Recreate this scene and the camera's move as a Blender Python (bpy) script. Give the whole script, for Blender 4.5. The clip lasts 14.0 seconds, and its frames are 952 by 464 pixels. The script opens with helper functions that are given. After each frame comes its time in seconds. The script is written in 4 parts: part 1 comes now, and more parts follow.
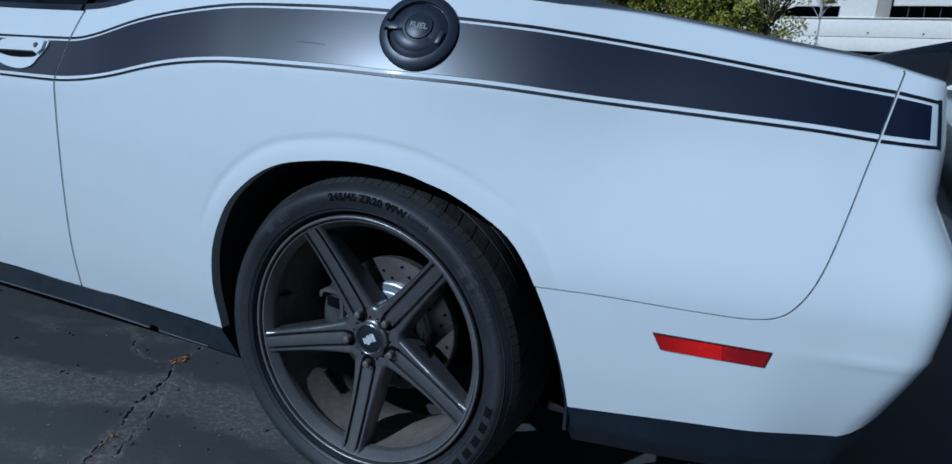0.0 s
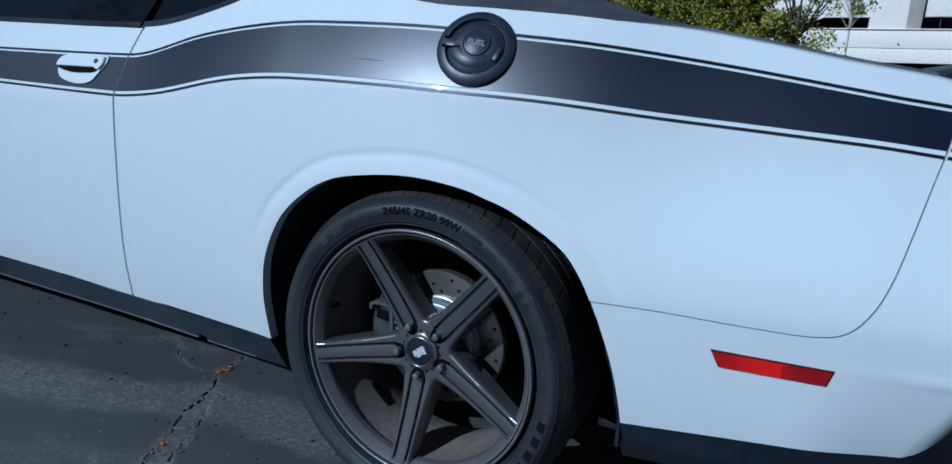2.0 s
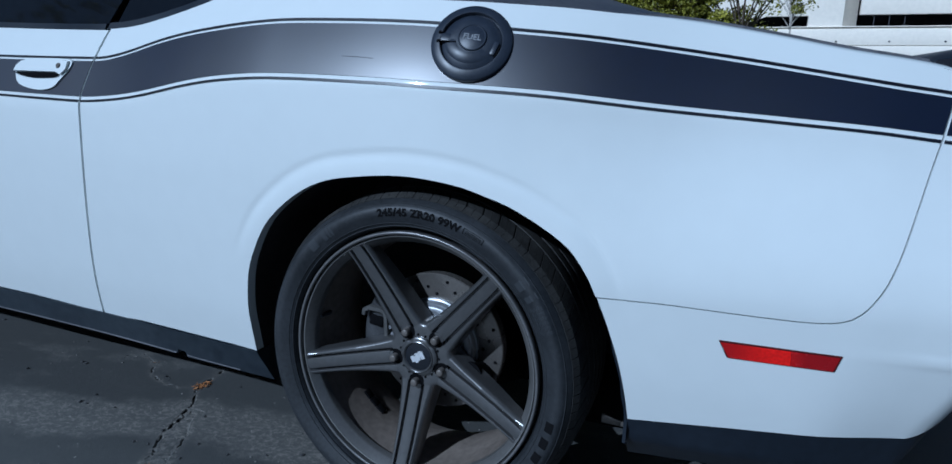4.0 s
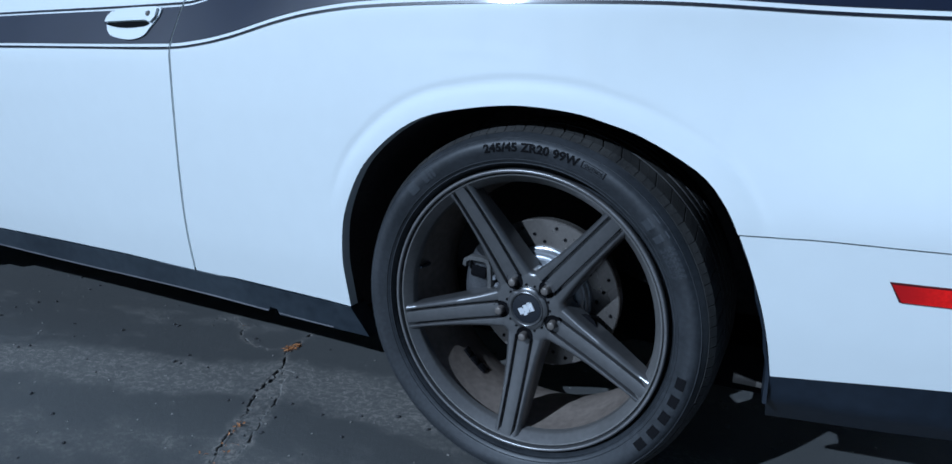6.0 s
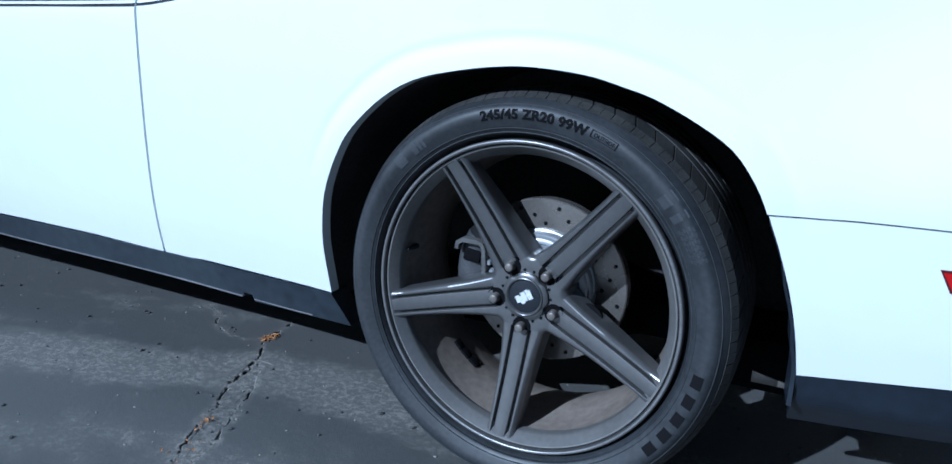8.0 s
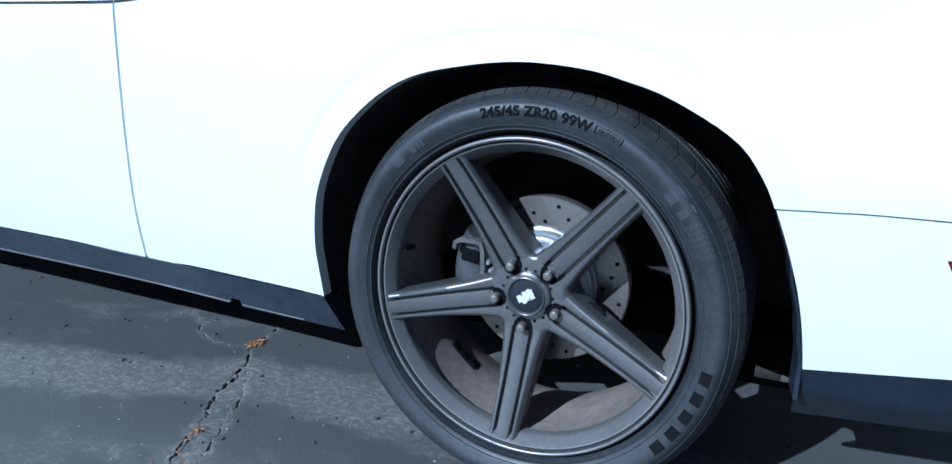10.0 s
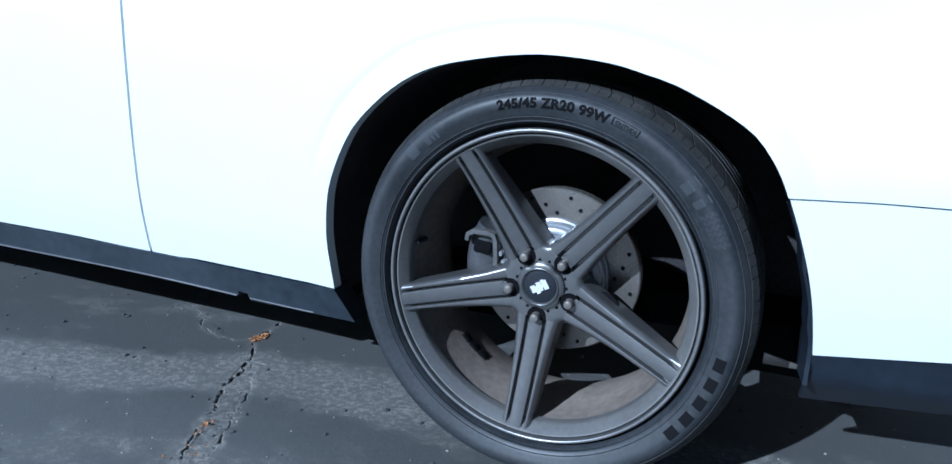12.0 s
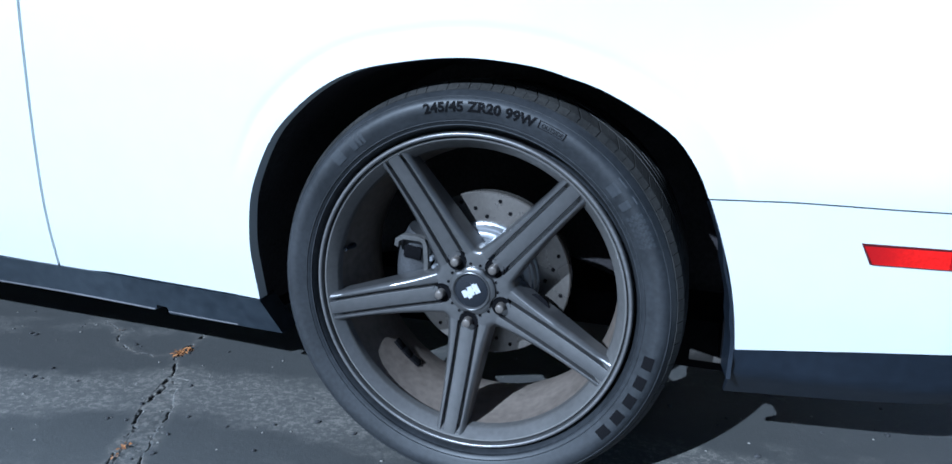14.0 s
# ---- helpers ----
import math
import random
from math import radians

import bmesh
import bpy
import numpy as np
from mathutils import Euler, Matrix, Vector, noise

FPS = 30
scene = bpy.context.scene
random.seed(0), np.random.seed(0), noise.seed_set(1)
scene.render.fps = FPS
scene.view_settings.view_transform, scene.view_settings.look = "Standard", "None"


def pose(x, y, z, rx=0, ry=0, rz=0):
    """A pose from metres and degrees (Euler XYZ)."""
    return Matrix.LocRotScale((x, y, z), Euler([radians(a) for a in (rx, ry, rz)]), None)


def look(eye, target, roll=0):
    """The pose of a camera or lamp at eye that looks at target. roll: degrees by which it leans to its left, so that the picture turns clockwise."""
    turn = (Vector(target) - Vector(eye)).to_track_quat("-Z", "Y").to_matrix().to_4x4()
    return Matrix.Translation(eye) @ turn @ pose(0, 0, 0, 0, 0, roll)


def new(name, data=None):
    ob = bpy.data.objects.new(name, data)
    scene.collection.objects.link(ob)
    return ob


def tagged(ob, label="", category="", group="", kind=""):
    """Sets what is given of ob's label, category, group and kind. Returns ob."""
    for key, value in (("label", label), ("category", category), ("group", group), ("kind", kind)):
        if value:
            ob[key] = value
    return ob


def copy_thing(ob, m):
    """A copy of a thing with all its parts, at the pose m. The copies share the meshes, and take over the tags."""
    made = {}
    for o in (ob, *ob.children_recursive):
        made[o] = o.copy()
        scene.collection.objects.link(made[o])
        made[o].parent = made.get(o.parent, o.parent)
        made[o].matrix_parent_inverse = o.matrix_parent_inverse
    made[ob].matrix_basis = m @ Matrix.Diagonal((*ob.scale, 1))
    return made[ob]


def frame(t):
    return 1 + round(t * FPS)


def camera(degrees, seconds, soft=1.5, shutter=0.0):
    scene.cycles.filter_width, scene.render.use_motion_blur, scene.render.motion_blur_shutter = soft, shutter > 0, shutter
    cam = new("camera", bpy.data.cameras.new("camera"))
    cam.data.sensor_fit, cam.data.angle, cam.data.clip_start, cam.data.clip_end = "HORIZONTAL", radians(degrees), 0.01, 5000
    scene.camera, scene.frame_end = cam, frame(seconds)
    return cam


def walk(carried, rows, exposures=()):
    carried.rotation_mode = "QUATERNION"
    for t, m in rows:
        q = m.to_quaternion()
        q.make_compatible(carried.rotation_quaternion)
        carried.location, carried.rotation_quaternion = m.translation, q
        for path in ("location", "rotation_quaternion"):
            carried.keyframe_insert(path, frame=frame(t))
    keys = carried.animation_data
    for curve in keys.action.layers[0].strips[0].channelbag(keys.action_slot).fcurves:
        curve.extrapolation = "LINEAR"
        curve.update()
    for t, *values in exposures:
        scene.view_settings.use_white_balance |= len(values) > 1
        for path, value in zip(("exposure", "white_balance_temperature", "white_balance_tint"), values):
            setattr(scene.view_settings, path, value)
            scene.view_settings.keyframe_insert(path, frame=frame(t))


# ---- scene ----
cam = camera(72.0, 14.0)
PATH = [
    (0, (0.704, -1.012, 0.928), (-0.087, 0.752, 0.415), 2.3),
    (0.5, (0.689, -1.029, 0.926), (-0.133, 0.719, 0.409), 2.4),
    (1, (0.674, -1.036, 0.928), (-0.177, 0.703, 0.426), 2.2),
    (1.5, (0.663, -1.041, 0.93), (-0.205, 0.694, 0.444), 2.4),
    (2, (0.653, -1.043, 0.933), (-0.203, 0.699, 0.451), 2.2),
    (2.2, (0.648, -1.039, 0.931), (-0.169, 0.722, 0.449), 2.3),
    (4.3, (0.558, -1.053, 0.91), (-0.181, 0.744, 0.439), 1.1),
    (4.5, (0.548, -1.052, 0.904), (-0.202, 0.738, 0.419), 1.0),
    (5, (0.517, -1.044, 0.883), (-0.275, 0.73, 0.408), 0.2),
    (5.5, (0.486, -1.03, 0.837), (-0.38, 0.703, 0.34), 0.5),
    (6, (0.457, -1.008, 0.809), (-0.454, 0.698, 0.298), -0.8),
    (6.5, (0.433, -0.964, 0.784), (-0.489, 0.733, 0.264), -0.9),
    (7, (0.423, -0.935, 0.766), (-0.495, 0.764, 0.246), 0.0),
    (7.5, (0.413, -0.919, 0.755), (-0.477, 0.793, 0.231), 0.5),
    (8, (0.402, -0.913, 0.75), (-0.485, 0.802, 0.227), 0.4),
    (10.5, (0.345, -0.915, 0.742), (-0.458, 0.84, 0.219), 0.1),
    (11, (0.336, -0.925, 0.739), (-0.469, 0.831, 0.221), 0.3),
    (11.5, (0.321, -0.94, 0.74), (-0.486, 0.816, 0.224), 0.2),
    (12, (0.313, -0.948, 0.739), (-0.454, 0.82, 0.205), 0.2),
    (12.5, (0.308, -0.951, 0.738), (-0.438, 0.829, 0.212), 0.2),
    (13, (0.307, -0.953, 0.738), (-0.381, 0.847, 0.202), 0.6),
    (13.5, (0.312, -0.944, 0.742), (-0.339, 0.87, 0.209), 0.4),
    (14, (0.316, -0.934, 0.741), (-0.265, 0.906, 0.213), 0.5),
]
EXPOSURES = [(0, -0.95, 4550, 5), (1.5, -0.78, 4550, 5), (5, -0.80, 4550, 5), (5.5, -0.65, 4550, 5), (6, -0.50, 4550, 5), (7, 0.00, 4550, 5), (8, 0.20, 4550, 5), (10.5, 0.48, 4580, 5), (14, 0.43, 4620, 5)]
walk(cam, [(t, look(eye, target, roll)) for t, eye, target, roll in PATH], EXPOSURES)

# ---- world and light ----
SUN_FROM = Vector((-0.335, -0.765, 0.55)).normalized()
world = bpy.data.worlds.new("sky")
scene.world = world
world.use_nodes = True
wn = world.node_tree.nodes
sky = wn.new("ShaderNodeTexSky")
sky.sky_type = "NISHITA"
sky.sun_disc = False
sky.sun_elevation = math.asin(SUN_FROM.z)
sky.sun_rotation = math.atan2(SUN_FROM.x, SUN_FROM.y)
world.node_tree.links.new(sky.outputs[0], wn["Background"].inputs[0])
wn["Background"].inputs[1].default_value = 0.031
sun = new("sun", bpy.data.lights.new("sun", "SUN"))
sun.data.energy, sun.data.angle, sun.data.color = 4.95, radians(0.53), (1.0, 0.95, 0.88)
sun.matrix_world = look(SUN_FROM * 30, (0, 0, 0))


# ---- materials ----
def mat(name, base, rough=0.5, metal=0.0, var=0.12, scale=6.0, bump=0.0, bump_scale=60.0, coat=0.0, spec=0.5, rough_var=0.08, tint=None, stretch=None, coat_rough=0.03, ior=1.5):
    """Principled surface with colour variation at two scales, uneven gloss and fine relief."""
    m = bpy.data.materials.new(name)
    m.use_nodes = True
    nt = m.node_tree
    N, L = nt.nodes, nt.links
    p = N["Principled BSDF"]
    geo = N.new("ShaderNodeTexCoord")
    src = geo.outputs["Object"]
    if stretch:
        mp = N.new("ShaderNodeMapping")
        mp.inputs["Scale"].default_value = stretch
        L.new(src, mp.inputs[0])
        src = mp.outputs[0]
    n1 = N.new("ShaderNodeTexNoise")
    n1.inputs["Scale"].default_value = scale
    n1.inputs["Detail"].default_value = 5
    n2 = N.new("ShaderNodeTexNoise")
    n2.inputs["Scale"].default_value = scale * 14
    n2.inputs["Detail"].default_value = 3
    L.new(src, n1.inputs["Vector"])
    L.new(src, n2.inputs["Vector"])
    add = N.new("ShaderNodeMath")
    add.operation = "ADD"
    L.new(n1.outputs[0], add.inputs[0])
    L.new(n2.outputs[0], add.inputs[1])
    half = N.new("ShaderNodeMath")
    half.operation = "MULTIPLY"
    half.inputs[1].default_value = 0.5
    L.new(add.outputs[0], half.inputs[0])
    ramp = N.new("ShaderNodeValToRGB")
    b2 = tint or base
    lo = [max(0.0, c * (1 - var)) for c in base]
    hi = [min(1.0, c * (1 + var)) for c in b2]
    ramp.color_ramp.elements[0].position, ramp.color_ramp.elements[1].position = 0.36, 0.64
    ramp.color_ramp.elements[0].color, ramp.color_ramp.elements[1].color = (*lo, 1), (*hi, 1)
    L.new(half.outputs[0], ramp.inputs[0])
    L.new(ramp.outputs[0], p.inputs["Base Color"])
    rr = N.new("ShaderNodeMapRange")
    rr.inputs["From Min"].default_value, rr.inputs["From Max"].default_value = 0.3, 0.7
    rr.inputs["To Min"].default_value, rr.inputs["To Max"].default_value = max(0.02, rough - rough_var), min(1.0, rough + rough_var)
    L.new(n1.outputs[0], rr.inputs[0])
    L.new(rr.outputs[0], p.inputs["Roughness"])
    p.inputs["Metallic"].default_value = metal
    p.inputs["Specular IOR Level"].default_value = spec
    p.inputs["Coat Weight"].default_value = coat
    p.inputs["Coat Roughness"].default_value = coat_rough
    p.inputs["IOR"].default_value = ior
    if bump:
        nb = N.new("ShaderNodeTexNoise")
        nb.inputs["Scale"].default_value = bump_scale
        nb.inputs["Detail"].default_value = 4
        L.new(src, nb.inputs["Vector"])
        bp = N.new("ShaderNodeBump")
        bp.inputs["Strength"].default_value = bump
        bp.inputs["Distance"].default_value = 0.002
        L.new(nb.outputs[0], bp.inputs["Height"])
        L.new(bp.outputs[0], p.inputs["Normal"])
    return m


M_WHITE = mat("white_paint", (0.76, 0.795, 0.79), 0.6, var=0.012, scale=1.5, coat=1.0, rough_var=0.04, spec=0.25, coat_rough=0.045)
M_STRIPE = mat("satin_black_vinyl", (0.002, 0.005, 0.020), 0.362, var=0.15, scale=3, rough_var=0.012, spec=1.0, ior=1.58)
M_PIN = mat("charcoal_pinstripe", (0.008, 0.008, 0.014), 0.4, var=0.1, coat=1.0, coat_rough=0.09)
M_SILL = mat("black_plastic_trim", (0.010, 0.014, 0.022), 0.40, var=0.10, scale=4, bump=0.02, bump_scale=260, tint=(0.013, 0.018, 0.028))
# lighter version of the black trim plastic, used on the sill only
M_SILL_PALE = mat("paler_black_sill_plastic", (0.016, 0.022, 0.031), 0.38, var=0.10, scale=3, bump=0.02, bump_scale=260, tint=(0.030, 0.038, 0.048))
M_EDGE = mat("scuffed_plastic_edge", (0.10, 0.10, 0.11), 0.35, var=0.3, scale=9)
M_PRINT = mat("dull_silver_print", (0.22, 0.23, 0.25), 0.4, metal=0.2, var=0.2, scale=80)
# near-black for dark parts, and for shade painted into holes, slots and recesses
M_DARK = mat("dark_parts_and_hole_shade", (0.005, 0.005, 0.006), 0.9, var=0.3, scale=8, spec=0.06)
M_LINER = mat("wheel_well_liner", (0.028, 0.026, 0.028), 0.8, spec=0.2, var=0.4, scale=9, bump=0.3, bump_scale=80)
M_TYRE = mat("tyre_rubber", (0.017, 0.019, 0.022), 0.55, var=0.20, scale=9, bump=0.06, bump_scale=160, tint=(0.025, 0.027, 0.031))
M_MOULD = mat("polished_mould_mark", (0.036, 0.039, 0.044), 0.45, var=0.2, scale=20)
M_TREAD = mat("tread_rubber", (0.018, 0.018, 0.018), 0.7, var=0.3, scale=16, bump=0.3, bump_scale=180, tint=(0.030, 0.029, 0.027))
M_STEP = mat("satin_rim_edge", (0.19, 0.185, 0.18), 0.33, metal=0.5, var=0.12, scale=8, rough_var=0.05)
M_CLIP = mat("grey_steel_clip", (0.10, 0.098, 0.095), 0.5, metal=0.3, var=0.3, scale=25, bump=0.1, bump_scale=150)
M_LETTER = mat("raised_rubber_lettering", (0.004, 0.004, 0.005), 0.85, var=0.15, scale=20, spec=0.15)
M_RIM = mat("gunmetal_satin_alloy", (0.092, 0.091, 0.092), 0.36, metal=0.45, coat=0.9, coat_rough=0.20, var=0.12, scale=6, bump=0.05, bump_scale=240, rough_var=0.05)
M_LIP = mat("machined_rim_lip", (0.20, 0.195, 0.195), 0.36, metal=0.55, var=0.2, scale=14, rough_var=0.05)
M_BARREL = mat("dusty_rim_barrel", (0.150, 0.126, 0.108), 0.46, metal=0.15, var=0.12, scale=5, tint=(0.195, 0.166, 0.142))
M_DISC = mat("brushed_brake_iron", (0.16, 0.148, 0.136), 0.27, metal=0.55, var=0.12, scale=12, bump=0.02, bump_scale=150)
M_HAT = mat("bright_zinc_hat", (0.30, 0.31, 0.33), 0.34, metal=0.5, var=0.15, scale=12)
M_CALIPER = mat("cast_iron_caliper", (0.055, 0.056, 0.06), 0.55, metal=0.3, var=0.3, scale=18, bump=0.3, bump_scale=120)
M_LUG = mat("dark_steel_lug", (0.15, 0.135, 0.122), 0.45, metal=0.3, var=0.2, scale=40)
M_CAP = mat("gloss_black_cap", (0.006, 0.008, 0.013), 0.24, var=0.2, scale=20, coat=0.15)
M_CHROME = mat("chrome_emblem", (0.70, 0.71, 0.73), 0.3, metal=0.35, var=0.1, scale=60)
M_FUEL = mat("satin_black_fuel_cap", (0.024, 0.030, 0.045), 0.38, var=0.2, scale=20, bump=0.05, bump_scale=200)
M_REFLECTOR = mat("dark_red_reflector", (0.46, 0.005, 0.007), 0.25, var=0.3, scale=40, coat=0.4, bump=0.4, bump_scale=420)
M_RED = mat("red_marker_lens", (0.86, 0.007, 0.004), 0.22, var=0.25, scale=14, coat=0.4, bump=0.25, bump_scale=260)


def lens_sunlight(m, x0, x1, dim):
    """Fades the red along x: sunlight caught inside the lens, put into its colour."""
    N, L = m.node_tree.nodes, m.node_tree.links
    p = N["Principled BSDF"]
    ramp = p.inputs["Base Color"].links[0].from_node
    tc, xyz, span, mul = N.new("ShaderNodeTexCoord"), N.new("ShaderNodeSeparateXYZ"), N.new("ShaderNodeMapRange"), N.new("ShaderNodeMix")
    L.new(tc.outputs["Object"], xyz.inputs[0])
    L.new(xyz.outputs[0], span.inputs[0])
    span.interpolation_type = "SMOOTHSTEP"
    span.inputs["From Min"].default_value, span.inputs["From Max"].default_value = x0, x1
    mul.data_type = "RGBA"
    a, b = [q for q in mul.inputs if q.type == "RGBA"]
    a.default_value = (*dim, 1)
    L.new(ramp.outputs[0], b)
    L.new(span.outputs[0], mul.inputs[0])
    L.new([q for q in mul.outputs if q.type == "RGBA"][0], p.inputs["Base Color"])


# painted sunlight: brightest where the two pieces meet, deeper red outwards
lens_sunlight(M_RED, .570, .640, (.42, .004, .006))
lens_sunlight(M_REFLECTOR, .700, .672, (.32, .004, .008))
M_REDFRAME = mat("dark_red_surround", (0.06, 0.006, 0.008), 0.4, var=0.1)
M_GLASS = mat("dark_tinted_glass", (0.008, 0.009, 0.011), 0.04, var=0.2, scale=3, rough_var=0.01)
M_SPOILER = mat("satin_black_spoiler", (0.008, 0.009, 0.014), 0.35, var=0.2, scale=4, bump=0.03, bump_scale=100)
M_WALL = mat("cream_painted_concrete", (0.92, 0.85, 0.74), 0.85, var=0.05, scale=0.35, bump=0.2, bump_scale=6)
# the shade of the garage's inside is put into this dark colour
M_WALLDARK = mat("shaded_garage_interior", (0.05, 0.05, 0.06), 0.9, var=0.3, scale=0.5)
M_TRUNK = mat("tree_bark", (0.13, 0.10, 0.075), 0.9, var=0.35, scale=5, bump=0.6, bump_scale=30)
M_LEAF = mat("green_foliage", (0.13, 0.145, 0.012), 0.5, var=0.35, scale=1.5, tint=(0.30, 0.28, 0.03))
M_PALEBARK = mat("pale_bark", (0.50, 0.46, 0.42), 0.85, var=0.2, scale=8)
M_GRASS = mat("lawn_grass", (0.05, 0.085, 0.02), 0.8, var=0.4, scale=3, tint=(0.09, 0.12, 0.03))
M_KERB = mat("concrete_kerb", (0.36, 0.35, 0.33), 0.85, var=0.15, scale=4, bump=0.3, bump_scale=60)
M_LITTER = mat("dry_orange_leaf", (0.36, 0.13, 0.035), 0.7, var=0.4, scale=60, tint=(0.45, 0.22, 0.08))
M_STONE = mat("asphalt_pebble", (0.05, 0.05, 0.052), 0.8, var=0.5, scale=40)
M_PALE = mat("pale_grit", (0.24, 0.23, 0.21), 0.85, var=0.4, scale=60)


def asphalt():
    """Old sealed asphalt: dark binder, worn pale patches, fine aggregate; the float layer 'crack' darkens grooves and pales their crumbling rims."""
    m = bpy.data.materials.new("worn_asphalt")
    m.use_nodes = True
    N, L = m.node_tree.nodes, m.node_tree.links
    p = N["Principled BSDF"]
    tc = N.new("ShaderNodeTexCoord")

    def noise_node(scale, detail, rough=0.6, sx=1.0, sy=1.0, rot=0.0):
        mp = N.new("ShaderNodeMapping")
        mp.inputs["Scale"].default_value = (sx, sy, 1)
        mp.inputs["Rotation"].default_value = (0, 0, rot)
        L.new(tc.outputs["Object"], mp.inputs[0])
        n = N.new("ShaderNodeTexNoise")
        n.inputs["Scale"].default_value, n.inputs["Detail"].default_value, n.inputs["Roughness"].default_value = scale, detail, rough
        L.new(mp.outputs[0], n.inputs["Vector"])
        return n.outputs[0]

    def ramp(x, a, b, ca=(0, 0, 0, 1), cb=(1, 1, 1, 1)):
        r = N.new("ShaderNodeValToRGB")
        r.color_ramp.elements[0].position, r.color_ramp.elements[1].position = a, b
        r.color_ramp.elements[0].color, r.color_ramp.elements[1].color = ca, cb
        L.new(x, r.inputs[0])
        return r.outputs[0]

    def math_node(op, a, b):
        n = N.new("ShaderNodeMath")
        n.operation = op
        for i, v in enumerate((a, b)):
            if isinstance(v, (int, float)):
                n.inputs[i].default_value = v
            else:
                L.new(v, n.inputs[i])
        return n.outputs[0]

    def mix(f, a, b):
        n = N.new("ShaderNodeMix")
        n.data_type = "RGBA"
        L.new(f, n.inputs["Factor"])
        for k, v in (("A", a), ("B", b)):
            s = [i for i in n.inputs if i.name == k and i.type == "RGBA"][0]
            if isinstance(v, tuple):
                s.default_value = v
            else:
                L.new(v, s)
        return [o for o in n.outputs if o.type == "RGBA"][0]

    grain = noise_node(420, 3, 0.7)
    base = ramp(grain, 0.3, 0.72, (0.045, 0.046, 0.046, 1), (0.081, 0.082, 0.080, 1))
    wa = N.new("ShaderNodeAttribute")
    wa.attribute_name = "wear"
    patch = noise_node(7, 6, 0.7, 1.0, 1.9, -0.3)
    wear = ramp(math_node("ADD", math_node("MULTIPLY", wa.outputs["Fac"], 0.42), patch), 0.56, 0.88)
    speck = ramp(noise_node(105, 5, 0.85, 0.72, 1.0, -0.3), 0.49, 0.58)
    fleck = math_node("MULTIPLY", wear, math_node("ADD", math_node("MULTIPLY", speck, 0.75), 0.2))
    c1 = mix(math_node("MULTIPLY", fleck, 0.85), base, (0.24, 0.225, 0.20, 1))
    broad = ramp(noise_node(0.9, 4), 0.35, 0.7)
    c2 = mix(math_node("MULTIPLY", broad, 0.25), c1, (0.088, 0.090, 0.092, 1))
    at = N.new("ShaderNodeAttribute")
    at.attribute_name = "rim"
    c3 = mix(math_node("MULTIPLY", at.outputs["Fac"], math_node("ADD", math_node("MULTIPLY", speck, 0.8), 0.12)), c2, (0.26, 0.24, 0.21, 1))
    a2 = N.new("ShaderNodeAttribute")
    a2.attribute_name = "crack"
    c4 = mix(a2.outputs["Fac"], c3, (0.010, 0.009, 0.008, 1))
    L.new(c4, p.inputs["Base Color"])
    L.new(ramp(wear, 0.0, 1.0, (0.62, 0.62, 0.62, 1), (0.85, 0.85, 0.85, 1)), p.inputs["Roughness"])
    bp = N.new("ShaderNodeBump")
    bp.inputs["Strength"].default_value, bp.inputs["Distance"].default_value = 0.4, 0.002
    hsum = math_node("ADD", noise_node(260, 4, 0.7), math_node("MULTIPLY", noise_node(45, 3), 1.2))
    L.new(hsum, bp.inputs["Height"])
    L.new(bp.outputs[0], p.inputs["Normal"])
    return m


M_ASPHALT = asphalt()


# ---- mesh helpers ----
def finish(name, bm, material, parent=None, label="", smooth=35, loc=None):
    me = bpy.data.meshes.new(name)
    bmesh.ops.remove_doubles(bm, verts=bm.verts, dist=1e-6)
    bm.to_mesh(me)
    bm.free()
    me.materials.append(material)
    if smooth:
        me.polygons.foreach_set("use_smooth", [True] * len(me.polygons))
        me.set_sharp_from_angle(angle=radians(smooth))
    ob = new(name, me)
    if loc is not None:
        ob.matrix_basis = loc
    if parent is not None:
        ob.parent = parent
    if label:
        ob["label"] = label
    return ob


def part(name, bm, material, parent, label="", smooth=35, loc=None):
    return finish(name, bm, material, parent, label, smooth, loc)


def grid_mesh(rows, close_u=False, close_v=False, bm=None):
    """A sheet through rows of points."""
    bm = bm or bmesh.new()
    vs = [[bm.verts.new(p) for p in r] for r in rows]
    n, k = len(vs), len(vs[0])
    for i in range(n if close_u else n - 1):
        for j in range(k if close_v else k - 1):
            q = (vs[i][j], vs[i][(j + 1) % k], vs[(i + 1) % n][(j + 1) % k], vs[(i + 1) % n][j])
            if len(set(q)) == 4:
                bm.faces.new(q)
    return bm


def lathe(profile, steps=96, a0=0.0, a1=360.0, bm=None):
    """Turns (radius, y) round the y axis."""
    full = abs(a1 - a0) > 359.9
    k = steps if full else steps + 1
    rows = []
    for i in range(k):
        a = radians(a0 + (a1 - a0) * i / steps)
        rows.append([(r * math.cos(a), y, r * math.sin(a)) for r, y in profile])
    return grid_mesh(rows, close_u=full, bm=bm)


